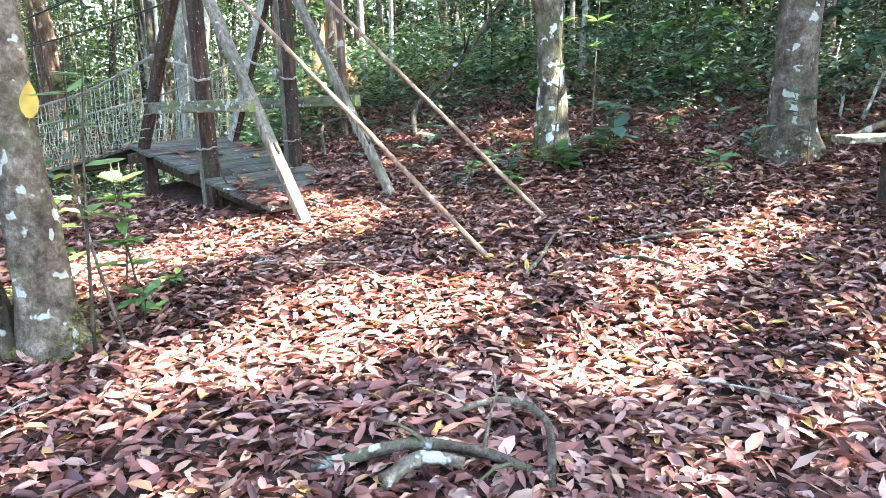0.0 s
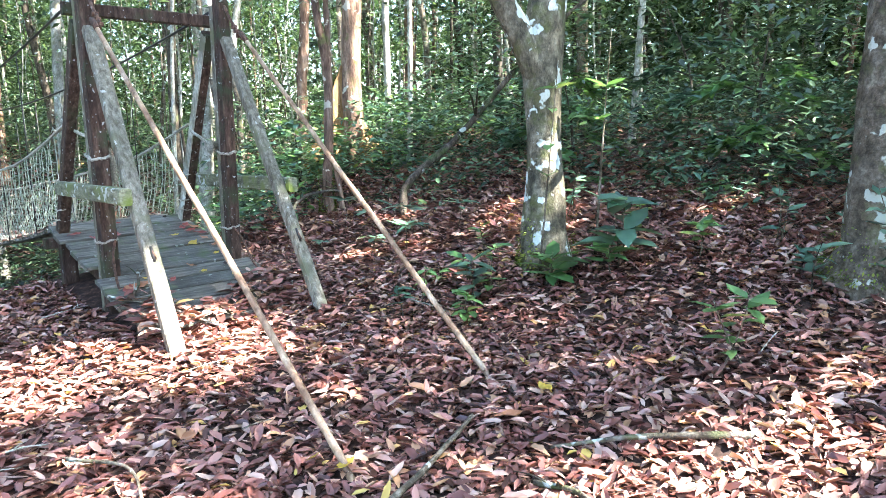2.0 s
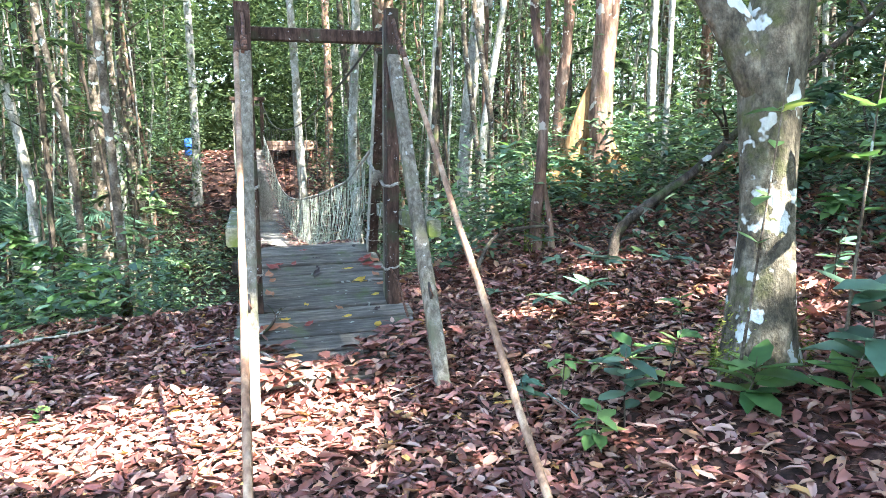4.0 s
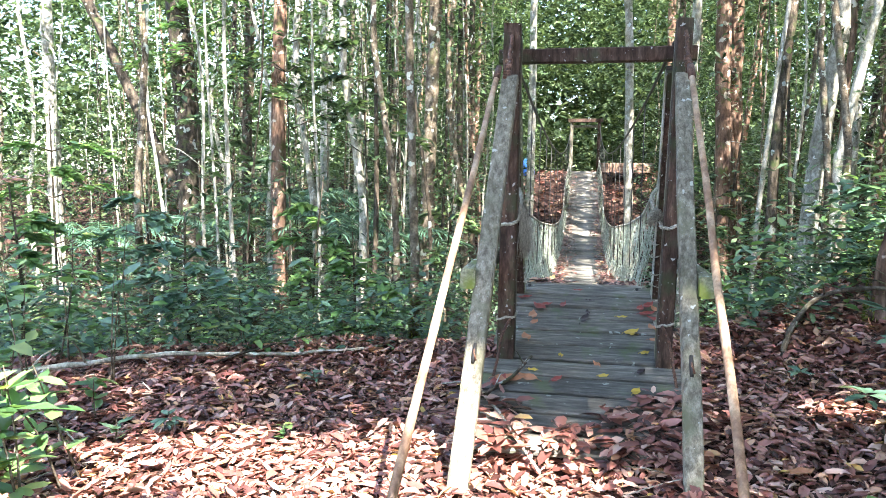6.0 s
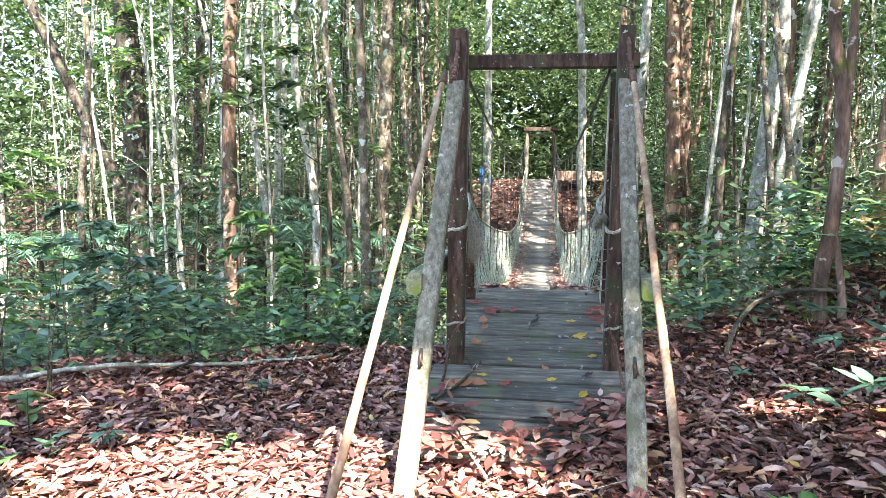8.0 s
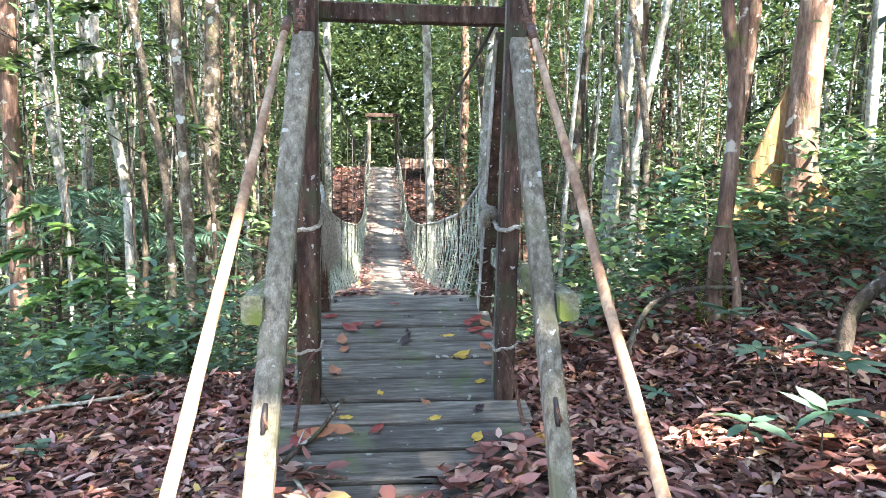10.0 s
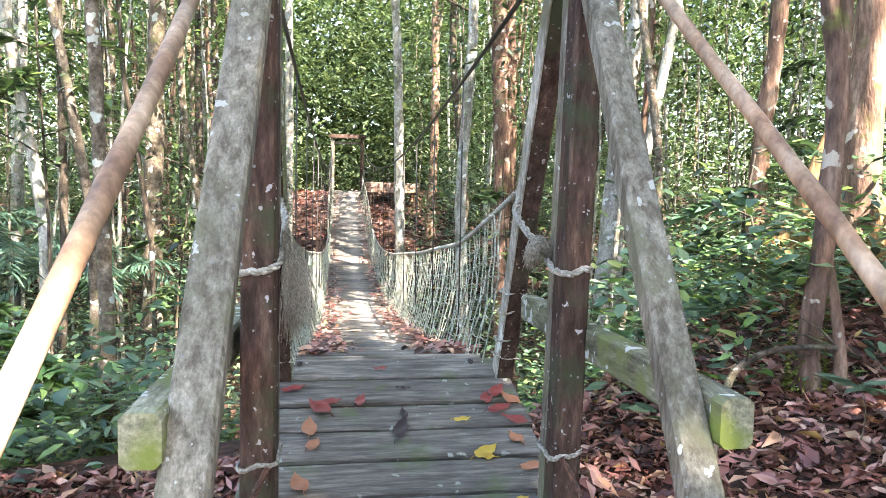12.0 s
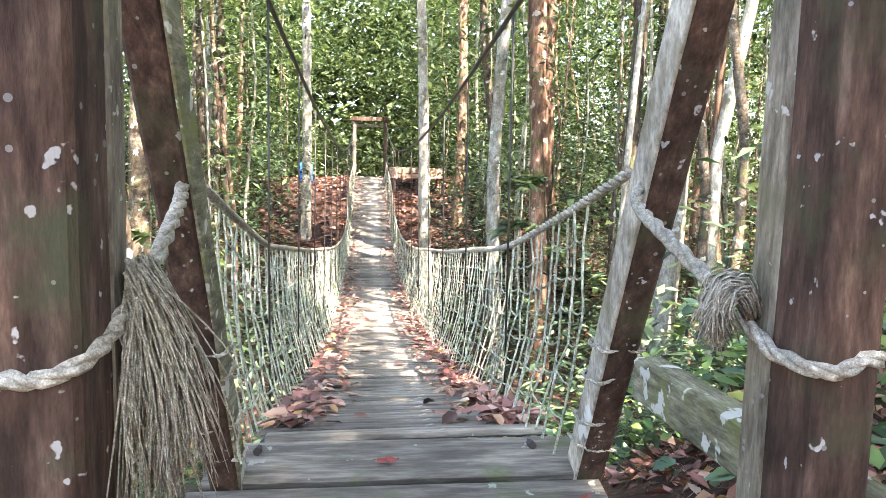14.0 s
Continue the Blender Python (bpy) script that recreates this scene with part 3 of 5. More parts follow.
for sx in (-1, 1):
    # handrail rope
    pts = [(0.475 * sx, 0.66, 0.80)] + [((0.475 + 0.045 * math.sin((y - 1) * 0.5)) * sx, y, rail_z(y)) for y in np.arange(1.3, 20.4, 0.8)]
    part("handrail", shift(twisted(pts, 0.013), walk_o), ROPE, span, "pale thick handrail rope")
    part("edge_cable", shift(tube_bm([(0.40 * sx, y, deck_z(y) - 0.03) for y in np.arange(1.15, 20.6, 0.6)], 0.012, 6), walk_o), CABLE, span)
    part("main_cable", shift(tube_bm([((0.475 - 0.04 * math.sin(math.pi * min(1, y / 20.5))) * sx, y, cable_z(y)) for y in np.concatenate([[0.12], np.arange(0.7, 20.4, 0.7)])], 0.011, 6), walk_o), CABLE, span, "dark steel suspension cable")
    for k, y in enumerate(np.arange(1.9, 20.0, 1.15)):
        part("hanger", shift(tube_bm([((0.475 - 0.04 * math.sin(math.pi * min(1, y / 20.5))) * sx, y, cable_z(y)), (0.465 * sx, y, deck_z(y) - 0.03)], 0.0045, 5), walk_o), CABLE, span)
    # rope net
    net = bmesh.new()
    rr = random.Random(60 + sx)
    cols = []
    y = 0.95
    while y < 20.2:
        ym = y + rr.uniform(-0.025, 0.025)
        top, bot = rail_z(max(ym, 1.0)) - 0.005, deck_z(max(ym, 1.05)) - 0.01
        xt, xb = (0.475 + 0.045 * math.sin((ym - 1) * 0.5)) * sx, 0.415 * sx
        lean = rr.uniform(-0.05, 0.05) + 0.10 * max(0, 1 - (ym - 1) / 3)
        col = []
        for j in range(8):
            u = j / 7
            col.append(Vector((xb + (xt - xb) * u + sx * 0.03 * math.sin(math.pi * u) + rr.uniform(-0.008, 0.008), ym - lean * (1 - u) * 0.5 + rr.uniform(-0.012, 0.012) + 0.10 * (1 - u), bot + (top - bot) * u + rr.uniform(-0.012, 0.012))))
        cols.append(col)
        tube_bm(col, 0.0042, 4, bm=net, cap=False)
        y += 0.095 if y < 8 else 0.12
    for j in range(1, 7):
        for seg in range(0, len(cols) - 1, 1):
            if rr.random() < 0.9:
                a, b = cols[seg][j], cols[seg + 1][j]
                tube_bm([a, (a + b) / 2 + Vector((0, 0, -0.008)), b], 0.0036, 3, bm=net, cap=False)
    part("rope_net", shift(net, walk_o), NET_ROPE, span, "greenish pale knotted rope net")
rr = random.Random(77)
slat_mesh = None
y = 1.30
while y < 20.4:
    w = 0.088 if y < 6 else 0.12
    slope = 2 * 0.01233 * (y - 8.84)
    if slat_mesh is None or abs(w - slat_w) > 0.001:
        sb = beam_bm((-0.43, 0, 0), (0.43, 0, 0), w, 0.024, (0, 1, 0), 0.004, 4, 0.004, y)
        slat_mesh = bpy.data.meshes.new("slat")
        sb.to_mesh(slat_mesh)
        sb.free()
        slat_mesh.materials.append(WOOD_SLAT)
        slat_w = w
    o = new("slat", slat_mesh)
    o.parent = span
    o.location = (rr.uniform(-0.02, 0.02) + 0.03 * max(0, 1 - y / 9), y - walk_o[1], deck_z(y) - walk_o[2] - 0.012)
    o.rotation_euler = (math.atan(slope) + rr.uniform(-0.05, 0.05), rr.uniform(-0.015, 0.015), rr.uniform(-0.02, 0.02))
    y += w + 0.018

# ---- trees ----
def tree(name, path, radii, mat, label, crown=None, limbs=(), leaf=LEAF_MID, sides=14, buttress=0.0, group="", mossy=0.0):
    base = Vector(path[0])
    t = thing(name, base, label, "tree", group)
    n = max(16, len(path) * 9)
    pts = spline(path, n)
    rs = np.interp(np.linspace(0, 1, n), np.linspace(0, 1, len(radii)), radii)
    rs = [r * (1 + buttress * math.exp(-4.5 * i / n * len(path))) for i, r in enumerate(rs)]
    pts = [pts[0] - Vector((0, 0, 0.25))] + pts
    rs = [rs[0] * 1.12] + rs
    part("trunk", shift(tube_bm(pts, rs, sides, 0.28, base.x), base), mat, t)
    if mossy:
        k = 1700
        an, hh = RNG.uniform(0, 2 * np.pi, k), RNG.random(k) ** 1.7 * mossy
        keep = np.sin(an * 2 + base.x) + RNG.normal(size=k) * 0.6 > hh / mossy * 1.6 - 0.6
        an, hh = an[keep], hh[keep]
        rad = np.interp(hh, [0, 0.15, 0.5], [rs[1] * 1.02, rs[1] * 0.97, rs[min(4, n - 1)] * 0.99])
        rad = rad * RNG.uniform(1.0, 1.1, len(rad))
        Pm = np.stack([np.cos(an) * rad, np.sin(an) * rad, hh], 1)
        tagged(leaf_part("moss", t, leaf_mesh("moss", Pm, (0.012, 0.03), (0.4, 0.7), MOSS, (-0.9, 0.6), yaw=an, simple=True), "yellow-green moss on the bark"), kind="stuff")
    for lp, lr in limbs:
        q = spline(lp, 10)
        part("limb", shift(tube_bm(q, list(np.linspace(lr, lr * 0.4, 10)), 8, 0.2, base.y), base), mat, t)
    if crown:
        c, rad, count = crown
        P = crown_points(Vector(c), rad, count)
        me = leaf_mesh("crown", P - np.array(base), (0.10, 0.19), (0.36, 0.5), leaf, (-0.9, 0.4), simple=True)
        leaf_part("crown", t, me, "ragged crown of green leaves")
    return t


# openings left in the crowns and added canopy for sun patches: x, y, half-widths
PLATFORM = (1.35, 19.6)
GAPS = ((2.5, 3.9, 0.95, 1.15), (-1.25, -1.05, 1.15, 0.46), (-0.42, -1.25, 0.5, 0.58), (-1.90, -2.88, 0.85, 0.45), (-1.45, -3.2, 0.6, 0.36), (-1.05, -4.15, 0.6, 0.33),
        (-0.1, -3.8, 0.5, 0.22), (0.35, -4.12, 0.6, 0.26), (0.95, -4.15, 0.5, 0.25), (1.25, -0.35, 0.3, 0.13), (2.2, -1.2, 0.35, 0.14), (-2.5, -1.42, 0.5, 0.3), (-0.6, -5.2, 0.5, 0.3),
        (PLATFORM[0] - SUN_DIR[0] / SUN_DIR[2] * 1.6, PLATFORM[1] - SUN_DIR[1] / SUN_DIR[2] * 1.6, 1.0, 0.5), (0.0, 12.5, 0.5, 0.35), (-8.5, 7, 1.5, 1.5), (-12, 4, 4, 3), (4.5, 5.5, 1.2, 1.2), (6.5, 6, 1.5, 1.5), (1.9, 0.3, 0.3, 0.15), (2.9, -2.2, 0.3, 0.2), (4.5, -3, 0.4, 0.3), (3.2, 4.5, 0.8, 0.8), (5, -5.5, 0.4, 0.4), (7.5, 3, 1.0, 1.0), (0.55, 26, 0.9, 1.2), (1.9, -0.75, 0.5, 0.10), (1.5, -1.35, 0.35, 0.10), (1.12, -1.5, 0.32, 0.14), (2.5, -0.5, 0.4, 0.12))


def sunlit(P, pad=1.0, upto=None):
    """Which points stand in the way of the sun on its way through an opening."""
    P = np.asarray(P, float)
    s = np.array(SUN_DIR)
    q = P - s * ((P[:, 2] + 0.6) / s[2])[:, None]
    hit = np.zeros(len(P), bool)
    for x, y, a, b in GAPS[:upto]:
        hit |= ((q[:, 0] - x) / (a * pad)) ** 2 + ((q[:, 1] - y) / (b * pad)) ** 2 < 1
    return hit & (P[:, 2] > 1.2)


def crown_points(c, rad, count):
    k = max(6, count // 45)
    u = RNG.normal(size=(k, 3))
    u /= np.linalg.norm(u, axis=1)[:, None]
    cl = np.array(c) + u * np.array(rad) * RNG.uniform(0.3, 1.0, (k, 1))
    P = np.repeat(cl, count // k, 0) + RNG.normal(size=(k * (count // k), 3)) * (0.28 * min(rad) / 1.6 + 0.12)
    return P[~sunlit(P, 1.1)]


# trees beside the clearing
tree("tree", [(1.78, -2.08, gz(1.78, -2.08)), (1.80, -2.04, 0.5), (1.83, -2.02, 1.25), (2.0, -2.0, 2.2), (2.1, -1.9, 4.0), (2.2, -1.8, 6.5)], [0.145, 0.125, 0.135, 0.105, 0.08, 0.05], BARK_LICHEN,
     "mossy tree trunk with white lichen patches, forking low", ((2.2, -1.4, 6.5), (2.0, 2.0, 1.2), 1800), [([(1.81, -2.03, 0.95), (1.62, -1.95, 1.35), (1.38, -1.85, 1.85), (1.1, -1.7, 3.0), (0.9, -1.4, 5.0)], 0.10)], buttress=0.30, mossy=0.35)
tree("tree", [(2.44, -3.92, gz(2.44, -3.92)), (2.45, -3.92, 0.4), (2.49, -3.94, 1.3), (2.57, -3.94, 2.6), (2.7, -3.8, 5), (2.8, -3.6, 7.5)], [0.20, 0.17, 0.16, 0.145, 0.11, 0.06], BARK_GREY,
     "stout grey-brown tree trunk, mossy at its foot", ((2.8, -3.6, 7.2), (2.2, 2.2, 1.3), 1800), buttress=0.35, mossy=0.32)
tree("tree", [(-2.70, -2.05, gz(-2.70, -2.05)), (-2.71, -2.05, 0.3), (-2.73, -2.03, 1.2), (-2.8, -2.0, 3.0), (-2.85, -2.0, 6.5)], [0.115, 0.092, 0.086, 0.08, 0.05], BARK_GREY,
     "rough grey tree trunk with moss at its foot", ((-2.9, -1.6, 6.8), (1.5, 1.5, 1.0), 1000), buttress=0.5, mossy=0.3)
tree("tree", [(-2.95, -1.85, gz(-2.95, -1.85)), (-2.96, -1.85, 0.4), (-2.99, -1.84, 1.4), (-3.1, -1.8, 3.2), (-3.2, -1.8, 6.5)], [0.16, 0.12, 0.11, 0.09, 0.05], BARK_DARK,
     "dark mossy tree trunk beside a paler one", ((-3.6, -1.6, 6.8), (1.5, 1.5, 1.0), 900), buttress=0.4)
z0 = gz(3.47, 2.48)
big = tree("buttressed_tree", [(3.44, 2.48, z0), (3.46, 2.48, z0 + 0.9), (3.50, 2.49, 2.2), (3.58, 2.5, 4), (3.7, 2.6, 9)], [0.155, 0.135, 0.128, 0.12, 0.08], BARK_RED,
           "stout reddish tree, half in sun, with orange buttress roots", ((3.7, 3.0, 9), (2.4, 2.4, 1.4), 1500), buttress=0.15, sides=18, mossy=0.3)
for lx, ly, ln, hh in ((-0.88, 0.48, 0.50, 1.25), (0.62, -0.72, 0.38, 0.6), (0.2, -0.95, 0.34, 0.5), (0.9, 0.3, 0.45, 0.8)):
    fl = bmesh.new()
    d, s = Vector((lx, ly, 0)), Vector((-ly, lx, 0))
    prof = [(0.10, hh), (0.20 + ln * 0.18, hh * 0.62), (0.20 + ln * 0.45, hh * 0.30), (0.20 + ln * 0.8, hh * 0.10), (0.20 + ln, -0.08)]
    ring = []
    for k, (r, z) in enumerate(prof):
        w = 0.018 + 0.012 * k
        ring.append([fl.verts.new(d * r + s * w + Vector((0, 0, z))), fl.verts.new(d * (r + 0.015) + Vector((0, 0, z + 0.01))), fl.verts.new(d * r - s * w + Vector((0, 0, z))), fl.verts.new(d * 0.05 - s * w * 1.6 + Vector((0, 0, z - 0.1))), fl.verts.new(d * 0.05 + s * w * 1.6 + Vector((0, 0, z - 0.1)))])
    for a, c in zip(ring, ring[1:]):
        for k in range(5):
            fl.faces.new((a[k], a[(k + 1) % 5], c[(k + 1) % 5], c[k])).smooth = True
    fl.faces.new(ring[0])
    fl.faces.new(ring[-1][::-1])
    bmesh.ops.recalc_face_normals(fl, faces=fl.faces)
    part("buttress_root", fl, BARK_ORANGE, big, "orange plank-like buttress root")
zq = gz(1.93, 0.86)
tree("forked_tree", [(1.93, 0.86, zq), (1.95, 0.87, zq + 0.35), (2.0, 0.88, 0.6), (2.03, 0.9, 1.35), (1.96, 0.92, 1.85), (1.9, 0.95, 3), (1.8, 1.0, 5)], [0.060, 0.050, 0.048, 0.047, 0.038, 0.03, 0.02], BARK_RED,
     "slim reddish-brown tree forking above a mossy foot", ((1.8, 1.2, 5.2), (1.1, 1.1, 0.9), 700),
     [([(2.03, 0.9, 1.3), (2.07, 0.92, 1.6), (2.09, 0.95, 2.3), (2.15, 1.0, 4)], 0.042), ([(2.07, 0.80, zq - 0.05), (2.06, 0.81, zq + 0.2), (2.03, 0.84, zq + 0.5), (2.0, 0.87, zq + 0.75)], 0.034)], buttress=0.2, mossy=0.45)
tree("tree", [(3.72, 4.18, gz(3.72, 4.18)), (3.74, 4.18, 0.3), (3.78, 4.2, 1.4), (3.95, 4.25, 3), (4.1, 4.4, 8)], [0.095, 0.085, 0.08, 0.07, 0.04], BARK_RED, "slim pale reddish tree", ((4.1, 4.5, 8), (1.5, 1.5, 1), 700))
zc = gz(-1.58, 2.25)
tree("tree", [(-1.57, 2.25, zc), (-1.57, 2.25, zc + 0.8), (-1.60, 2.26, 0.9), (-1.64, 2.27, 2.2), (-1.66, 2.3, 4.2), (-1.6, 2.3, 7)], [0.048, 0.042, 0.040, 0.038, 0.03, 0.015], BARK_GREY, "slender greyish tree close to the bridge", ((-1.6, 2.6, 7), (1.0, 1.0, 0.8), 500), mossy=0.5)
MID = [  # x, y, radius, lean, bark
    (-4.36, 5.40, 0.10, 0.0, BARK_RED), (-7.2, 7.9, 0.22, -0.02, BARK_DARK), (-6.5, 8.6, 0.10, 0.0, BARK_DARK), (-2.50, 6.83, 0.11, 0.02, BARK_GREY),
    (2.80, 5.82, 0.11, 0.06, BARK_PALE), (2.55, 9.58, 0.14, 0.0, BARK_RED), (1.08, 12.25, 0.10, -0.05, BARK_PALE), (1.85, 9.2, 0.09, 0.0, BARK_PALE), (2.9, 11.0, 0.16, 0.0, BARK_RED),
    (-2.8, 11.6, 0.09, 0.02, BARK_PALE), (-2.3, 9.7, 0.06, 0.0, BARK_DARK), (4.86, 10.2, 0.10, 0.03, BARK_PALE), (2.5, 5.8, 0.07, 0.02, BARK_DARK), (5.4, -0.45, 0.035, 0.02, BARK_PALE),
    (10.2, 0.7, 0.12, 0.0, BARK_DARK), (4.28, 2.77, 0.045, 0.0, BARK_PALE), (3.76, 1.7, 0.028, 0.02, BARK_PALE), (7.35, 5.9, 0.10, 0.0, BARK_RED), (6.8, -3.3, 0.10, 0.0, BARK_DARK),
    (-11.5, 9.4, 0.13, 0.0, BARK_PALE), (-6.6, 12.9, 0.11, 0.0, BARK_PALE), (-3.8, 9.4, 0.06, 0.0, BARK_GREY), (-6.4, 12.3, 0.09, 0.02, BARK_PALE), (-2.4, 11.3, 0.07, 0.0, BARK_DARK), (-1.6, 17.0, 0.11, 0.0, BARK_PALE),
    (2.3, 17.5, 0.12, 0.02, BARK_RED), (8.5, 2.5, 0.09, 0.0, BARK_GREY), (6.0, 2.2, 0.06, 0.0, BARK_DARK), (9.0, -3.5, 0.10, 0.0, BARK_GREY), (12.5, -2.0, 0.13, 0.0, BARK_PALE), (8.0, 8.0, 0.11, 0.0, BARK_GREY)]
for x, y, r, lean, bark in MID:
    z = gz(x, y)
    kind = {"grey_bark": "grey-brown", "dark_bark": "dark", "pale_bark": "pale grey", "reddish_bark": "reddish"}[bark.name]
    h = 8.5 + 30 * r + RNG.uniform(0, 2)
    wob = RNG.normal(size=(5, 2)) * 0.07
    path = [(x + lean * k * h / 4 + wob[k, 0] * (k > 0), y + wob[k, 1] * (k > 0), z + h * k / 4) for k in range(5)]
    top = Vector(path[-1])
    tree("forest_tree", path, [r * 1.12, r, r * 0.9, r * 0.75, r * 0.4], bark, kind + " straight forest tree with a high crown", (top - Vector((0, 0, 0.8)), (1.9, 1.9, 1.5), 1100), buttress=0.25, group="forest trees", sides=10,
         limbs=[([path[3], Vector(path[3]) + Vector((RNG.uniform(-0.8, 0.8), RNG.uniform(-0.8, 0.8), 0.9)), Vector(path[3]) + Vector((RNG.uniform(-1.4, 1.4), RNG.uniform(-1.4, 1.4), 1.9))], r * 0.4)])
tree("leaning_tree", [(-6.95, 7.8, gz(-6.95, 7.8)), (-7.05, 7.8, -0.5), (-7.24, 7.8, 0.05), (-8.0, 7.75, 1.5), (-9.25, 7.7, 4.1), (-10.5, 7.6, 6.5)], [0.13, 0.11, 0.105, 0.10, 0.09, 0.05], BARK_DARK, "dark leaning tree among saplings", ((-10.6, 7.6, 6.8), (1.6, 1.6, 1.2), 900))

# slim wild trees, built a few times and copied
protos = []
for k, (r, bark, nm) in enumerate(((0.05, BARK_PALE, "pale grey"), (0.07, BARK_GREY, "grey-brown"), (0.04, BARK_DARK, "dark"), (0.085, BARK_RED, "reddish"), (0.03, BARK_GREY, "grey-brown"), (0.10, BARK_DARK, "dark"), (0.014, BARK_DARK, "dark"), (0.018, BARK_PALE, "pale grey"), (0.022, BARK_GREY, "grey-brown"), (0.028, BARK_PALE, "pale grey"))):
    h = 7 + 22 * r + (k % 6) * 0.5
    wob = RNG.normal(size=(5, 2)) * 0.12
    path = [(0 + wob[i, 0] * (i > 0), 0 + wob[i, 1] * (i > 0), h * i / 4) for i in range(5)]
    base = Vector((0, 0, 0))
    t = thing("slim_tree", base, nm + " slim forest tree with small leaves", "tree", "slim forest trees")
    n = 18
    part("trunk", tube_bm([Vector((0, 0, -0.3))] + spline(path, n), [r * 1.15] + list(np.linspace(r, r * 0.4, n)), 8, 0.2, k), bark, t)
    for j in range(3):
        zz = h * (0.35 + 0.2 * j)
        an = j * 2.4 + k
        q = [Vector((path[1][0], path[1][1], zz)), Vector((math.cos(an) * 0.5, math.sin(an) * 0.5, zz + 0.25)), Vector((math.cos(an) * 1.1, math.sin(an) * 1.1, zz + 0.35))]
        part("twig", tube_bm(spline(q, 6), list(np.linspace(r * 0.25, 0.004, 6)), 5), bark, t)
    cl = []
    for j in range(26):
        zz = h * RNG.uniform(0.22, 1.02)
        an, rad = RNG.uniform(0, 6.28), RNG.uniform(0.2, 1.3)
        cl.append((math.cos(an) * rad, math.sin(an) * rad, zz))
    P = np.repeat(np.array(cl), 24, 0) + RNG.normal(size=(26 * 24, 3)) * np.array((0.24, 0.24, 0.14))
    leaf_part("crown", t, leaf_mesh("crown", P, (0.07, 0.15), (0.34, 0.48), LEAF_MID, (-0.9, 0.3), simple=True), "thin crown of drooping leaves")
    protos.append(t)
def shades(x, y):
    """Would a slim tree here stand between the sun and the clearing's openings?"""
    q = np.array([(x + dx, y + dy, z) for z in (2.5, 4, 5.5, 7, 8.5, 10) for dx in (-1.5, -0.75, 0, 0.75, 1.5) for dy in (-1.5, -0.75, 0, 0.75, 1.5)])
    return bool(sunlit(q, 1.0, 13).any())


spots = []
tries = 0
while len(spots) < 330 and tries < 20000:
    tries += 1
    an, rad = RNG.uniform(-0.7, 3.6), 5.5 + 21 * RNG.random() ** 1.3
    x, y = rad * math.cos(an), -1.5 + rad * math.sin(an)
    if (abs(x) < 1.7 + 0.03 * y and y > -6) or (x < 4.2 and x > -6 and y < 2.2) or any((x - a) ** 2 + (y - b) ** 2 < 0.6 for a, b in spots[-60:]):
        continue
    if (1.2 < x < 4.8 and y < 11 and RNG.random() < 0.6) or (x < -5 and y < 14 and RNG.random() < 0.45) or (-10 < x < 0 and y < 8 and RNG.random() < 0.75) or shades(x, y):
        continue
    spots.append((x, y))
while len(spots) < 375:
    an, rad = RNG.uniform(3.6, 5.58), RNG.uniform(6.0, 20)
    x, y = rad * math.cos(an), -4.5 + rad * math.sin(an)
    if not shades(x, y):
        spots.append((x, y))
for i, (x, y) in enumerate(spots):
    m = Matrix.Translation((x, y, gz(x, y))) @ Matrix.Rotation(RNG.uniform(0, 6.28), 4, "Z") @ Matrix.Rotation(RNG.normal() * 0.03, 4, "X")
    if i < len(protos):
        protos[i].matrix_basis = m
    else:
        k = int(RNG.integers(len(protos)))
        copy_thing(protos[k if x * x + (y + 1.5) ** 2 > 150 or k not in (3, 5) else 8], m)

# bare poles: tall young trees with all their leaves out of reach
poles = []
for k, (r, bark, nm) in enumerate(((0.035, BARK_PALE, "pale grey"), (0.05, BARK_GREY, "grey-brown"), (0.022, BARK_PALE, "pale grey"), (0.03, BARK_DARK, "dark"), (0.065, BARK_PALE, "pale grey"), (0.045, BARK_RED, "reddish"), (0.016, BARK_GREY, "grey-brown"))):
    h = 8.5 + 18 * r
    wob = RNG.normal(size=(5, 2)) * 0.10
    path = [(wob[i, 0] * (i > 0), wob[i, 1] * (i > 0), h * i / 4) for i in range(5)]
    t = thing("pole_tree", (0, 0, 0), nm + " pole-like young tree with a small high crown", "tree", "pole-like young trees")
    part("trunk", tube_bm([Vector((0, 0, -0.3))] + spline(path, 12), [r * 1.15] + list(np.linspace(r, r * 0.5, 12)), 7, 0.2, k), bark, t)
    P = np.array(path[-1]) + RNG.normal(size=(140, 3)) * np.array((0.5, 0.5, 0.5))
    leaf_part("crown", t, leaf_mesh("crown", P, (0.09, 0.17), (0.34, 0.48), LEAF_MID, (-0.9, 0.3), simple=True), "small high crown")
    poles.append(t)
placed = 0
while placed < 160:
    an, rad = RNG.uniform(-0.55, 3.3), 6.0 + 19 * RNG.random() ** 1.2
    x, y = rad * math.cos(an), -1.5 + rad * math.sin(an)
    if (abs(x) < 1.8 + 0.03 * y and y > -6) or (x < 4.2 and x > -6 and y < 3.0) or (x < -5 and RNG.random() < 0.4) or shades(x, y):
        continue
    m = Matrix.Translation((x, y, gz(x, y))) @ Matrix.Rotation(RNG.uniform(0, 6.28), 4, "Z") @ Matrix.Rotation(RNG.normal() * 0.035, 4, "X")
    if placed < len(poles):
        poles[placed].matrix_basis = m
    else:
        copy_thing(poles[int(RNG.integers(len(poles)))], m)
    placed += 1

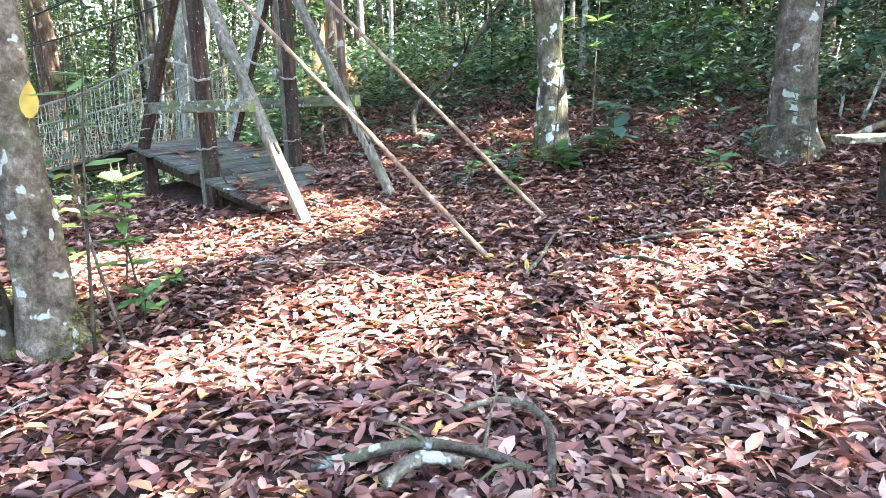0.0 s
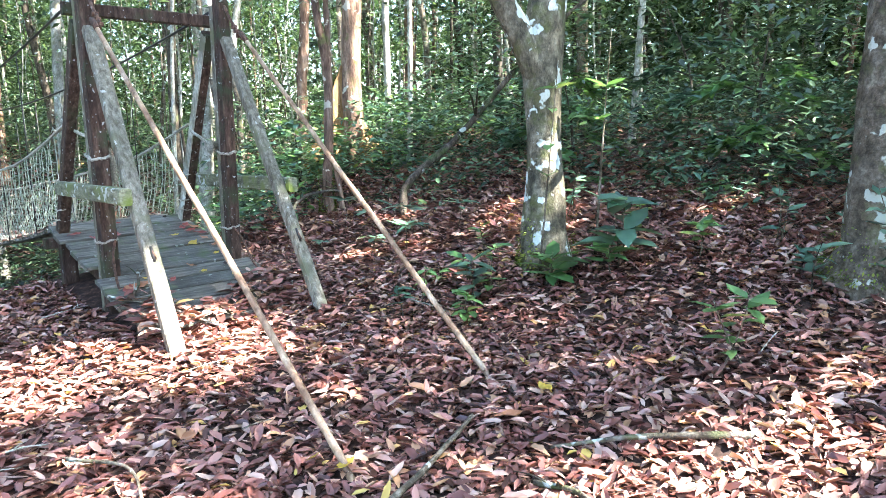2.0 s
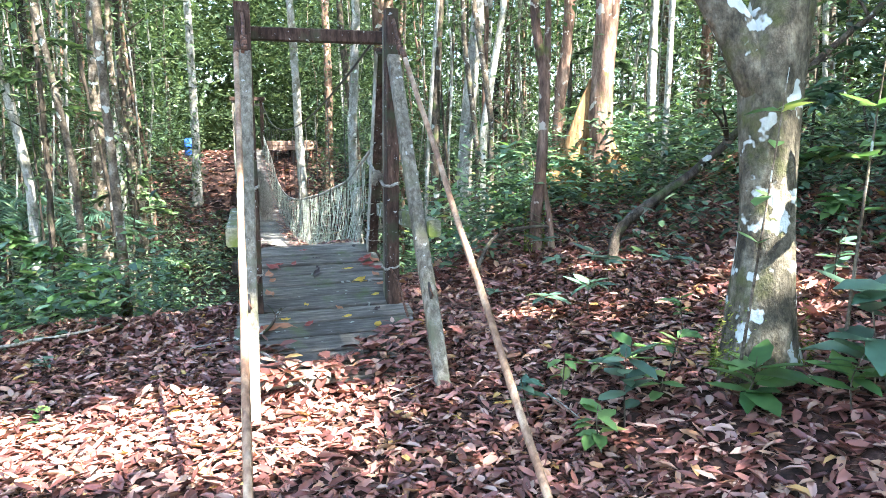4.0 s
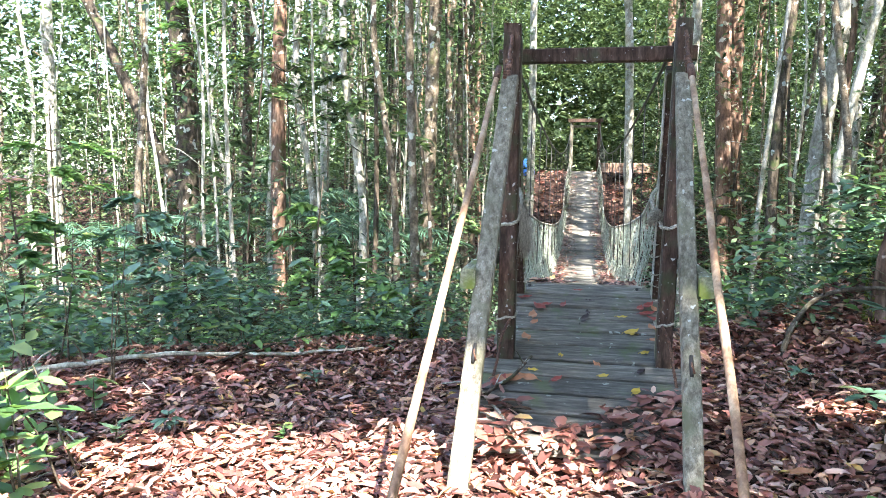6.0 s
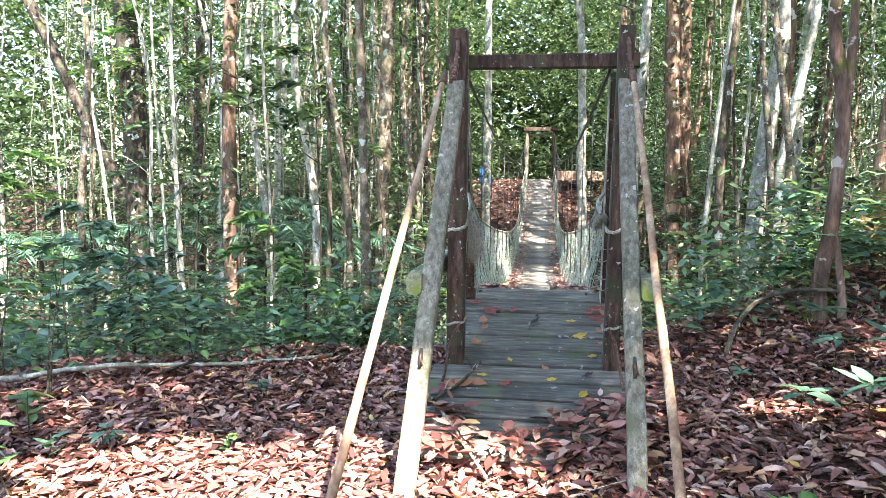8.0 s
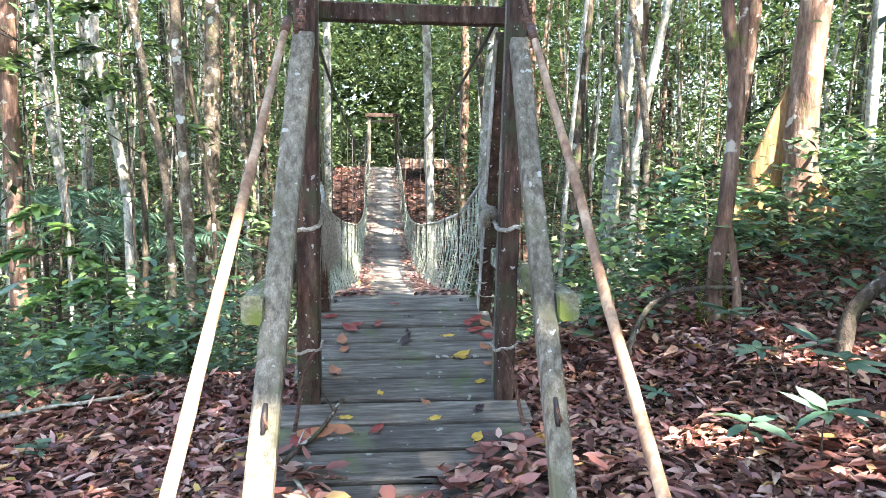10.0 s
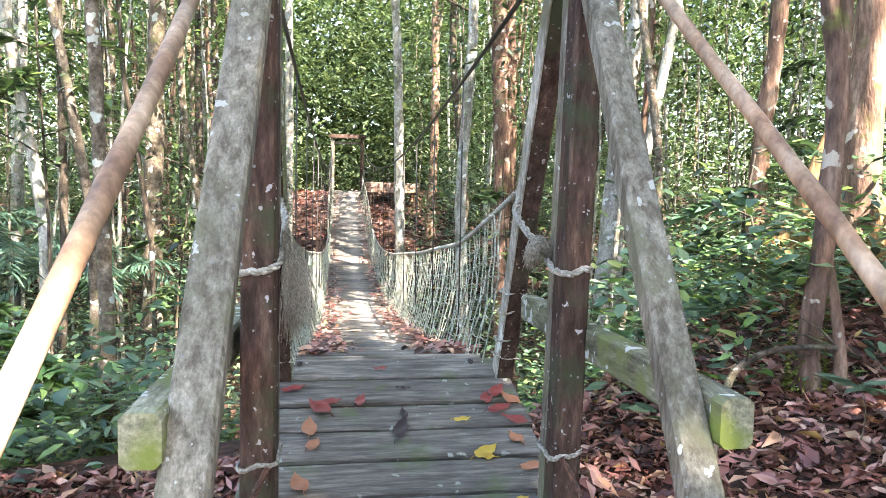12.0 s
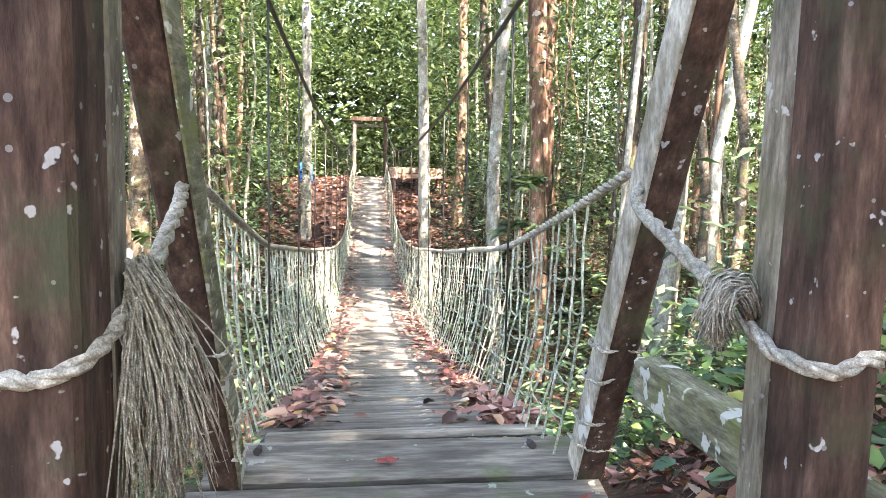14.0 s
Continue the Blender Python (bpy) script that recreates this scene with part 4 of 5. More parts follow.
# ---- undergrowth ----
def blocked(P):
    x, y, z = P.T
    g = ground_z(x, y)
    corridor = (np.abs(x) < 1.05 + 0.02 * np.clip(y, 0, 30)) & (y > -1) & (y < 23) & (z > -0.75)
    clearing = (x > -5.5) & (x < 3.0) & (y < -0.6) & (y > -9) & (z < 3.0)
    beside = (x > 0.6) & (x < 2.3) & (y > -1) & (y < 0.75) & (z < 2.4)
    left_edge = (x > -5.5) & (x < -0.6) & (y < lip_y(x) - 0.1) & (z < 3)
    back = (y < -0.6) & (x > -6.5) & (x < 2.0) & (z < 3.2)
    return corridor | clearing | beside | left_edge | back | (z < g)


def clumps(n, xr, yr, hr, per, spread, near=None, falloff=1.0):
    x = RNG.uniform(*xr, n)
    y = RNG.uniform(*yr, n)
    z = ground_z(x, y) + hr[0] + (hr[1] - hr[0]) * RNG.random(n) ** falloff
    C = np.stack([x, y, z], 1)
    P = np.repeat(C, per, 0) + RNG.normal(size=(n * per, 3)) * np.array(spread)
    P = P[~blocked(P)]
    return P[~sunlit(P)]


def stuff(name, me, label, category="undergrowth"):
    return tagged(new(name, me), label, category, kind="stuff")


bank = np.concatenate([clumps(1100, (-9, -1.0), (-0.5, 5.5), (0.05, 0.75), 26, (0.20, 0.20, 0.10), falloff=1.5), clumps(600, (1.0, 9), (0.6, 6), (0.05, 0.8), 26, (0.2, 0.2, 0.1), falloff=1.5)])
floor_right = np.concatenate([clumps(1100, (3.1, 11), (-8.5, 3), (0.03, 0.8), 22, (0.2, 0.2, 0.1), falloff=1.8), clumps(260, (2.3, 4.2), (-7, 2.5), (0.03, 0.4), 16, (0.14, 0.14, 0.07), falloff=1.5)])
blue = RNG.random(len(floor_right)) < 0.4
stuff("low_bluish_undergrowth", leaf_mesh("low_bluish_undergrowth", floor_right[blue], (0.05, 0.12), (0.32, 0.46), LEAF_BLUE, (-0.5, 0.5)), "bluish-green seedlings under the trees")
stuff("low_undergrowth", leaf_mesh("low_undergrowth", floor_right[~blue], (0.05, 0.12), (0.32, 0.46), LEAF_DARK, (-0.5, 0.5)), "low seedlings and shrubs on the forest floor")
far_side = np.concatenate([clumps(800, (-9, 9), (12, 20), (0.05, 0.7), 22, (0.22, 0.22, 0.12), falloff=1.5), clumps(260, (1.8, 9), (17, 23), (0.1, 1.6), 24, (0.25, 0.25, 0.16), falloff=1.3), clumps(260, (-9, -1.6), (18, 23), (0.1, 1.6), 24, (0.25, 0.25, 0.16), falloff=1.3)])
far_side = far_side[~((far_side[:, 0] > 0.4) & (far_side[:, 0] < 2.8) & (far_side[:, 1] > 14.0) & (far_side[:, 1] < 23))]
far_side = far_side[~((far_side[:, 0] > -2.6) & (far_side[:, 0] < -1.2) & (far_side[:, 1] > 15))]
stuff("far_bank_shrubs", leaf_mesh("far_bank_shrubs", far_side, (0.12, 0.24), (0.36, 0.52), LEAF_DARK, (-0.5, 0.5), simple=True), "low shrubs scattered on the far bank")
pick = RNG.random(len(bank)) < 0.45
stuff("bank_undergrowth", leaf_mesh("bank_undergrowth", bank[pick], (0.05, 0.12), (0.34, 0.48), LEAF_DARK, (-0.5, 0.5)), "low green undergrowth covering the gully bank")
bright = RNG.random(len(bank)) < 0.5
stuff("bank_herbs", leaf_mesh("bank_herbs", bank[~pick & bright], (0.06, 0.14), (0.36, 0.52), LEAF_FRESH, (-0.4, 0.5)), "bright green herbs on the gully bank")
pick |= bright
stuff("bank_seedlings", leaf_mesh("bank_seedlings", bank[~pick], (0.06, 0.15), (0.36, 0.52), LEAF_BLUE, (-0.4, 0.5)), "broad-leaved seedlings crowding the gully bank")
under = np.concatenate([clumps(1500, (-13, 13), (2.5, 9.5), (0.05, 1.5), 24, (0.28, 0.28, 0.16), falloff=1.4), clumps(2300, (-16, 16), (9, 18), (0.1, 3.6), 24, (0.3, 0.3, 0.18), falloff=1.4), clumps(1700, (3.0, 14), (-9, 4), (0.05, 3.2), 24, (0.26, 0.26, 0.15), falloff=1.5)])
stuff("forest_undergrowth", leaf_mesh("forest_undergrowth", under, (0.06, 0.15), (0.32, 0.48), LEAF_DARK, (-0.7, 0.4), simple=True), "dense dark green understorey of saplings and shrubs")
upper = np.concatenate([clumps(500, (-14, 14), (4.5, 10), (4.2, 9.0), 28, (0.4, 0.4, 0.2)), clumps(2500, (-20, 20), (9.5, 26), (1.5, 9.0), 28, (0.4, 0.4, 0.2)), clumps(950, (4.5, 20), (-11, 8), (1.0, 8), 28, (0.4, 0.4, 0.2))])
az = np.arctan2(upper[:, 1] + 4.2, upper[:, 0])
upper = upper[~((az > 2.1) & (az < 2.62) & (upper[:, 2] > 1.5) & (RNG.random(len(upper)) < 0.42))]   # the wood opens to the sky on this side
stuff("middle_foliage", leaf_mesh("middle_foliage", upper, (0.08, 0.17), (0.32, 0.48), LEAF_MID, (-0.9, 0.3), simple=True), "mid-height forest foliage", "foliage")
NF = 6500
an = RNG.uniform(-0.9, 4.0, NF)
rad = RNG.uniform(19, 38, NF)
C = np.stack([rad * np.cos(an), rad * np.sin(an), RNG.random(NF) ** 1.5 * 15], 1)
C[:, 2] += ground_z(C[:, 0], C[:, 1])
side = np.stack([RNG.uniform(11, 26, 2600), RNG.uniform(-13, 10, 2600), RNG.random(2600) * 9], 1)
C = np.concatenate([C, side])
P = np.repeat(C, 20, 0) + RNG.normal(size=(len(C) * 20, 3)) * np.array((0.8, 0.8, 0.45))
P = P[~blocked(P)]
az = np.arctan2(P[:, 1] + 4.2, P[:, 0])
P = P[~((az > 2.1) & (az < 2.62) & (P[:, 2] > 2.0) & (RNG.random(len(P)) < 0.42))]
stuff("distant_foliage", leaf_mesh("distant_foliage", P, (0.22, 0.44), (0.4, 0.55), LEAF_FAR, (-0.9, 0.4), simple=True), "distant forest foliage", "foliage")
an = RNG.uniform(4.0, 5.4, 700)
rad = RNG.uniform(8, 22, 700)
C = np.stack([rad * np.cos(an), -4 + rad * np.sin(an), RNG.random(700) * 9 - 0.5], 1)
P = np.repeat(C, 20, 0) + RNG.normal(size=(700 * 20, 3)) * np.array((0.6, 0.6, 0.35))
P = P[~sunlit(P, 1.15, 13)]
stuff("rear_foliage", leaf_mesh("rear_foliage", P, (0.2, 0.4), (0.4, 0.55), LEAF_MID, (-0.9, 0.4), simple=True), "forest foliage at the edge of the clearing", "foliage")
# unseen canopy added behind the clearing, sunward, to shade it; thin leaf cover elsewhere
dense = np.stack([RNG.uniform(-1.5, 9.5, 1550), RNG.uniform(-14.5, -4.0, 1550), RNG.uniform(8.5, 12, 1550)], 1)
thin = np.stack([RNG.uniform(-14, 16, 300), RNG.uniform(-4, 22, 300), RNG.uniform(9, 13, 300)], 1)
over_far = np.stack([RNG.uniform(-2, 10, 480), RNG.uniform(3, 16, 480), RNG.uniform(9, 12, 480)], 1)
over_left = np.stack([RNG.uniform(-6, 4, 260), RNG.uniform(-5.5, 4, 260), RNG.uniform(9, 12, 260)], 1)
over_right = np.stack([RNG.uniform(4, 17, 150), RNG.uniform(-10, 4, 150), RNG.uniform(8, 12, 150)], 1)
C = np.concatenate([dense, thin, over_far, over_left, over_right])
P = np.repeat(C, 22, 0) + RNG.normal(size=(len(C) * 22, 3)) * np.array((0.5, 0.5, 0.2))
P = P[~sunlit(P, 1.12)]
stuff("shade_canopy", leaf_mesh("shade_canopy", P, (0.16, 0.3), (0.4, 0.55), LEAF_MID, (-0.6, 0.4), simple=True), "unseen leaf clumps added overhead to shade the floor", "foliage")
# leafy slope behind the far gate
C = np.concatenate([np.stack([RNG.uniform(-10, 10, 2100), RNG.uniform(23.5, 32, 2100), 0.9 + 9 * RNG.random(2100) ** 1.3], 1), np.stack([RNG.uniform(-7, 7, 500), RNG.uniform(22.5, 26, 500), 0.9 + 1.2 * RNG.random(500)], 1)])
P = np.repeat(C, 20, 0) + RNG.normal(size=(len(C) * 20, 3)) * np.array((0.5, 0.5, 0.3))
an, rad = np.concatenate([RNG.uniform(0.2, 2.75, 3800), RNG.uniform(1.3, 1.85, 1400)]), RNG.uniform(38, 54, 5200)
C = np.stack([rad * np.cos(an), rad * np.sin(an), 0.9 + 19 * RNG.random(5200) ** 1.2], 1)
Q = np.repeat(C, 18, 0) + RNG.normal(size=(len(C) * 18, 3)) * np.array((1.1, 1.1, 0.6))
P = P[~((np.abs(P[:, 0] + 0.2) < 1.4) & (P[:, 1] < 31) & (P[:, 2] < 4.5))]   # the path goes on behind the far gate
stuff("backmost_foliage", leaf_mesh("backmost_foliage", Q, (0.5, 0.95), (0.45, 0.6), LEAF_FAR, (-0.9, 0.4), simple=True), "bright hazy foliage far behind the bridge", "foliage")
stuff("far_bank_foliage", leaf_mesh("far_bank_foliage", P, (0.13, 0.26), (0.38, 0.52), LEAF_FAR, (-0.9, 0.4), simple=True), "light green foliage beyond the far gate", "foliage")

# ---- leaf litter ----
def litter_points(n, xr, yr, lift=0.03):
    x, y = RNG.uniform(*xr, n), RNG.uniform(*yr, n)
    z = ground_z(x, y)
    return np.stack([x, y, z + RNG.uniform(0.002, lift, n)], 1)


P = np.concatenate([litter_points(122000, (-6, 4.5), (-7.0, 1.3)), litter_points(5000, (1, 6), (1.0, 3.0)), litter_points(9000, (-6, 6), (-11, -7.4))])
on_ramp = (np.abs(P[:, 0]) < 0.56) & (P[:, 1] > -0.62) & (P[:, 1] < 1.3)
P = P[~on_ramp]
near = (P[:, 0] > -3.3) & (P[:, 0] < 2.2) & (P[:, 1] > -4.9) & (P[:, 1] < 0.2)
stuff("leaf_litter", leaf_mesh("leaf_litter", P[near], (0.042, 0.108), (0.28, 0.45), LITTER, (-0.30, 0.34), fold=0.34, tip=0.28, roll=0.5), "thick litter of dry reddish-brown leaves", "leaf litter")
stuff("leaf_litter", leaf_mesh("leaf_litter", P[~near], (0.05, 0.12), (0.28, 0.45), LITTER, (-0.45, 0.5), fold=0.34, tip=0.3, roll=0.8, simple=True), "dry reddish-brown leaf litter round the clearing", "leaf litter")
P = litter_points(34000, (-15, 12), (-16, 3), 0.04)
P = P[~((P[:, 0] > -6) & (P[:, 0] < 4.5) & (P[:, 1] > -7))]
stuff("outer_leaf_litter", leaf_mesh("outer_leaf_litter", P, (0.08, 0.18), (0.36, 0.52), LITTER, (-0.3, 0.35), simple=True), "dry leaf litter under the surrounding trees", "leaf litter")
P = litter_points(14000, (-8, 8), (12, 26), 0.05)
P = P[np.abs(P[:, 0]) > 0.2]
stuff("far_leaf_litter", leaf_mesh("far_leaf_litter", P, (0.12, 0.26), (0.4, 0.6), LITTER, (-0.3, 0.35), simple=True), "dry leaf litter on the far bank", "leaf litter")

x, y = RNG.uniform(-0.6, 0.62, 620), RNG.uniform(-1.05, -0.38, 620)
keep = ((y < -0.42) & (x > 0.26)) | ((y < -0.6) & (x > 0.12)) | ((y < -0.55) & (x < -0.30)) | (y < -0.78) | ((y < -0.5) & (x < -0.42))
x, y = x[keep], y[keep]
stuff("ramp_leaf_litter", leaf_mesh("ramp_leaf_litter", np.stack([x, y, ramp_z(y) + RNG.uniform(0.012, 0.05, len(x))], 1), (0.06, 0.14), (0.32, 0.5), LITTER, (-0.3, 0.35), fold=0.22, tip=0.16), "dry leaves drifted over the ramp's foot", "leaf litter")
y = 1.4 + 18.5 * RNG.random(2800) ** 1.5
side = np.where(RNG.random(2800) < 0.62, 1, -1)
x = side * np.abs(0.42 - np.abs(RNG.normal(size=2800)) * 0.10) + 0.03
stuff("bridge_leaf_litter", leaf_mesh("bridge_leaf_litter", np.stack([x, y, -0.70 + 0.01233 * (y - 8.84) ** 2 + RNG.uniform(0.006, 0.03, 2800)], 1), (0.04, 0.095), (0.32, 0.5), LITTER, (-0.25, 0.3), fold=0.22, tip=0.16), "dry leaves along the walkway's edges", "leaf litter")

# ---- single fallen leaves on the ramp ----
LEAF_RED = foliage("red_dead_leaf", [(0.0, (0.17, 0.035, 0.03)), (1.0, (0.30, 0.075, 0.06))], 0.4, 0.1)
LEAF_BROWN = foliage("brown_dead_leaf", [(0.0, (0.30, 0.13, 0.07)), (1.0, (0.42, 0.19, 0.10))], 0.4, 0.1)
LEAF_BLACK = foliage("black_dead_leaf", [(0.0, (0.025, 0.018, 0.018)), (1.0, (0.05, 0.03, 0.03))], 0.4, 0.0)
LEAF_YELLOW = foliage("yellow_dead_leaf", [(0.0, (0.50, 0.33, 0.04)), (1.0, (0.62, 0.44, 0.10))], 0.4, 0.2)


def leaf_bm(length, width, curl=0.2, fold=0.15, stalk=0.25):
    """One broad dead leaf with a rib, a curled blade and a stalk."""
    bm = bmesh.new()
    rows = []
    n = 7
    for i in range(n):
        u = i / (n - 1)
        w = width * 0.5 * math.sin(math.pi * min(1, 0.06 + 0.94 * u) ** 0.8) + 0.0004
        z = curl * length * (u - 0.5) ** 2
        rows.append([bm.verts.new((length * (u - 0.5), s * w, z + fold * abs(s) * w + (0.004 * math.sin(9 * u + 2 * s)))) for s in (-1, -0.5, 0, 0.5, 1)])
    for a, b in zip(rows, rows[1:]):
        for k in range(4):
            f = bm.faces.new((a[k], a[k + 1], b[k + 1], b[k]))
            f.smooth = True
    tube_bm([(-length * 0.5, 0, curl * length * 0.25), (-length * (0.5 + stalk * 0.5), 0.003, curl * length * 0.25 + 0.003), (-length * (0.5 + stalk), 0.0, 0.004)], 0.0013, 4, bm=bm)
    return bm


def fallen_leaf(at, yaw, length, width, mat, label, curl=0.2, tilt=0.0):
    me = bpy.data.meshes.new("fallen_leaf")
    b = leaf_bm(length, width, curl)
    b.to_mesh(me)
    b.free()
    me.materials.append(mat)
    ob = new("fallen_leaf", me)
    ob.matrix_basis = Matrix.Translation(at) @ Matrix.Rotation(tilt, 4, "X") @ Matrix.Rotation(yaw, 4, "Z")
    return tagged(ob, label, "leaf", "fallen leaves on the boards")


R_, B_, K_, Y_ = (LEAF_RED, "dry red fallen leaf on grey boards"), (LEAF_BROWN, "curled brown fallen leaf on grey boards"), (LEAF_BLACK, "blackened withered leaf on grey boards"), (LEAF_YELLOW, "small yellowed leaf on grey boards")
for px_, py_, yaw, ln, wd, (mt, lb) in ((-0.41, 0.91, 0.4, 0.10, 0.05, R_), (-0.30, 0.75, 2.2, 0.14, 0.07, R_), (-0.26, 0.79, 0.3, 0.11, 0.05, R_), (-0.13, 0.80, 1.3, 0.10, 0.045, R_), (-0.33, 0.60, 1.6, 0.14, 0.06, B_), (0.02, 0.58, 1.3, 0.17, 0.05, K_), (0.04, 0.69, 1.7, 0.08, 0.03, K_),
                                        (0.44, 0.71, 0.5, 0.12, 0.06, R_), (0.50, 0.79, 2.0, 0.12, 0.06, B_), (0.46, 0.86, 1.0, 0.13, 0.06, R_), (0.32, 0.40, 0.7, 0.12, 0.06, Y_), (0.45, 0.49, 1.9, 0.09, 0.05, B_), (0.27, 0.63, 0.2, 0.07, 0.035, Y_), (-0.31, 0.48, 1.1, 0.08, 0.05, B_), (-0.03, 1.09, 0.1, 0.06, 0.03, R_),
                                        (-0.39, -0.31, 0.2, 0.17, 0.09, B_), (-0.30, -0.28, 2.6, 0.14, 0.07, B_), (-0.13, -0.28, 0.9, 0.09, 0.045, R_), (-0.35, 0.25, 1.9, 0.11, 0.06, B_), (0.31, 0.37, 2.8, 0.07, 0.04, Y_), (0.13, -0.21, 0.4, 0.06, 0.04, Y_), (-0.27, -0.19, 0.0, 0.06, 0.035, Y_), (0.34, -0.13, 0.8, 0.07, 0.04, K_),
                                        (0.09, -0.07, 2.1, 0.07, 0.035, B_), (-0.45, -0.34, 1.2, 0.15, 0.08, R_), (0.38, 0.11, 0.5, 0.06, 0.04, Y_), (0.48, 0.62, 2.5, 0.12, 0.06, R_), (0.40, 0.80, 1.4, 0.10, 0.05, R_), (0.47, 0.30, 0.3, 0.10, 0.05, B_), (-0.12, 0.02, 1.8, 0.05, 0.03, Y_), (0.30, -0.36, 1.1, 0.08, 0.05, Y_), (0.05, 0.90, 2.9, 0.05, 0.02, K_)):
    fallen_leaf((px_, py_, ramp_z(py_) + 0.010), yaw, ln, wd, mt, lb, 0.25, math.atan(0.21))
for px_, py_, yaw, ln, mt in ((-0.56, -2.97, 0.3, 0.10, LEAF_YELLOW), (0.43, -3.15, 1.1, 0.12, LEAF_YELLOW), (0.15, -3.18, 2.7, 0.13, LEAF_BROWN), (-0.9, -2.3, 1.0, 0.12, LEAF_BROWN), (0.9, -1.2, 0.5, 0.13, LEAF_BROWN), (0.55, -1.0, 2.0, 0.12, LEAF_BROWN)):
    fallen_leaf((px_, py_, gz(px_, py_) + 0.055), yaw, ln, ln * 0.5, mt, "large fresh-fallen leaf lying on the leaf litter")

# ---- sticks, branches ----
def stick(name, pts, r0, r1, mat, label, side_twigs=0, seed=0):
    base = Vector(pts[0])
    me = bpy.data.meshes.new(name)
    n = 6 * len(pts)
    fine = [p + noise.noise_vector(p * 4 + Vector((seed, 0, 0))) * r0 * 0.8 for p in spline(pts, n)]
    bm = shift(tube_bm(fine, list(np.linspace(r0, r1, n)), 8, 0.3, seed), base)
    rr = random.Random(seed)
    for k in range(side_twigs):
        i = rr.randrange(2, n - 2)
        d = Vector((rr.uniform(-1, 1), rr.uniform(-1, 1), rr.uniform(0.1, 0.9))).normalized()
        a = fine[i] - base
        ln = rr.uniform(6, 16) * r0
        tube_bm(spline([a, a + d * ln * 0.5 + Vector((0, 0, r0)), a + d * ln], 5), list(np.linspace(r0 * 0.4, r0 * 0.12, 5)), 5, bm=bm)
    bm.to_mesh(me)
    bm.free()
    me.materials.append(mat)
    ob = new(name, me)
    ob.location = base
    return tagged(ob, label, "branch")


def on(x, y, h=0.03):
    return (x, y, gz(x, y) + h)


br = stick("fallen_branch", [on(-4.6, -0.75, 0.10), on(-4.17, -0.52, 0.09), on(-3.7, -0.16, 0.09), on(-2.88, 0.2, 0.07), on(-2.14, 0.56, 0.07), on(-1.48, 0.86, 0.05)], 0.026, 0.010, BARK_PALE, "long pale fallen branch along the litter's edge", 5, 3)
stick("fallen_branch", [on(-3.6, -0.12, 0.08), on(-3.45, -0.45, 0.10), on(-3.3, -0.65, 0.06), on(-2.9, -0.85, 0.05), on(-2.58, -1.08, 0.03)], 0.011, 0.005, BARK_PALE, "thin crooked pale twig on dry leaves", 4, 5)
stick("fallen_branch", [on(-2.55, 0.25, 0.05), on(-2.2, 0.6, 0.14), on(-1.9, 1.1, 0.10)], 0.010, 0.005, BARK_DARK, "dark thin stick lying across a pale branch", 2, 6)
stick("stick", [on(0.03, -3.08, 0.07), on(-0.3, -3.2, 0.06), on(-0.72, -3.32, 0.03)], 0.009, 0.014, BARK_GREY, "pale dead stick lying on dry leaves", 0, 7)
stick("stick", [on(-0.13, -3.55, 0.03), on(-0.1, -3.72, 0.05), on(-0.16, -3.95, 0.03)], 0.012, 0.009, BARK_DARK, "dark rotten stick on dry leaves", 2, 8)
stick("dry_palm_rib", [on(0.1, -3.45, 0.03), on(0.35, -3.7, 0.045), on(0.66, -4.05, 0.02)], 0.007, 0.017, BARK_GREY, "greenish dry palm rib on the litter", 0, 9)
stick("tree_root", [on(-2.66, -3.75, 0.01), on(-2.5, -3.92, 0.05), on(-2.35, -4.12, 0.05), on(-2.27, -4.35, 0.0)], 0.022, 0.016, BARK_GREY, "grey gnarled root surfacing through leaves", 3, 10)
stick("tree_root", [on(-2.30, -4.4, 0.0), on(-2.1, -4.25, 0.09), on(-2.05, -4.05, 0.07), on(-2.2, -3.92, 0.02)], 0.014, 0.010, BARK_GREY, "thin arching grey root above dry leaves", 2, 11)
stick("stick", [on(-2.62, -4.02, 0.05), on(-2.5, -4.05, 0.06), on(-2.40, -4.15, 0.03)], 0.026, 0.020, BARK_GREY, "short broken stick of rotten pale wood", 0, 12)
stick("stick", [(-0.59, -0.35, -0.33), (-0.42, -0.7, -0.36), (-0.17, -1.15, -0.48)], 0.009, 0.007, BARK_PALE, "pale straight stick leaning on the ramp", 0, 13)
stick("stick", [(-0.5, -0.55, -0.335), (-0.38, -0.3, -0.285), (-0.29, -0.06, -0.235)], 0.012, 0.009, BARK_DARK, "forked dark twig lying on the boards", 3, 14)
stick("stick", [on(-1.35, -2.2, 0.05), on(-1.2, -2.45, 0.05), on(-1.25, -2.75, 0.04)], 0.008, 0.005, BARK_GREY, "grey twig among dry leaves", 2, 15)
stick("fallen_log", [on(2.15, -0.05, 0.03), (2.31, 0.0, 0.24), (2.9, -0.06, 0.62), (3.31, -0.12, 1.0), (3.9, -0.2, 1.5), (4.8, -0.3, 2.2)], 0.042, 0.022, BARK_DARK, "dark fallen trunk leaning among shrubs", 5, 16)
stick("vine", [on(1.24, 0.42, 0.0), (1.32, 0.55, -0.10), (1.5, 0.72, 0.05), (1.75, 0.80, 0.12), (2.0, 0.79, 0.13), (2.4, 1.05, 0.02), (2.9, 1.15, 0.02), (3.6, 1.0, 0.15)], 0.018, 0.010, BARK_GREY, "grey woody vine looping between the trees", 6, 17)
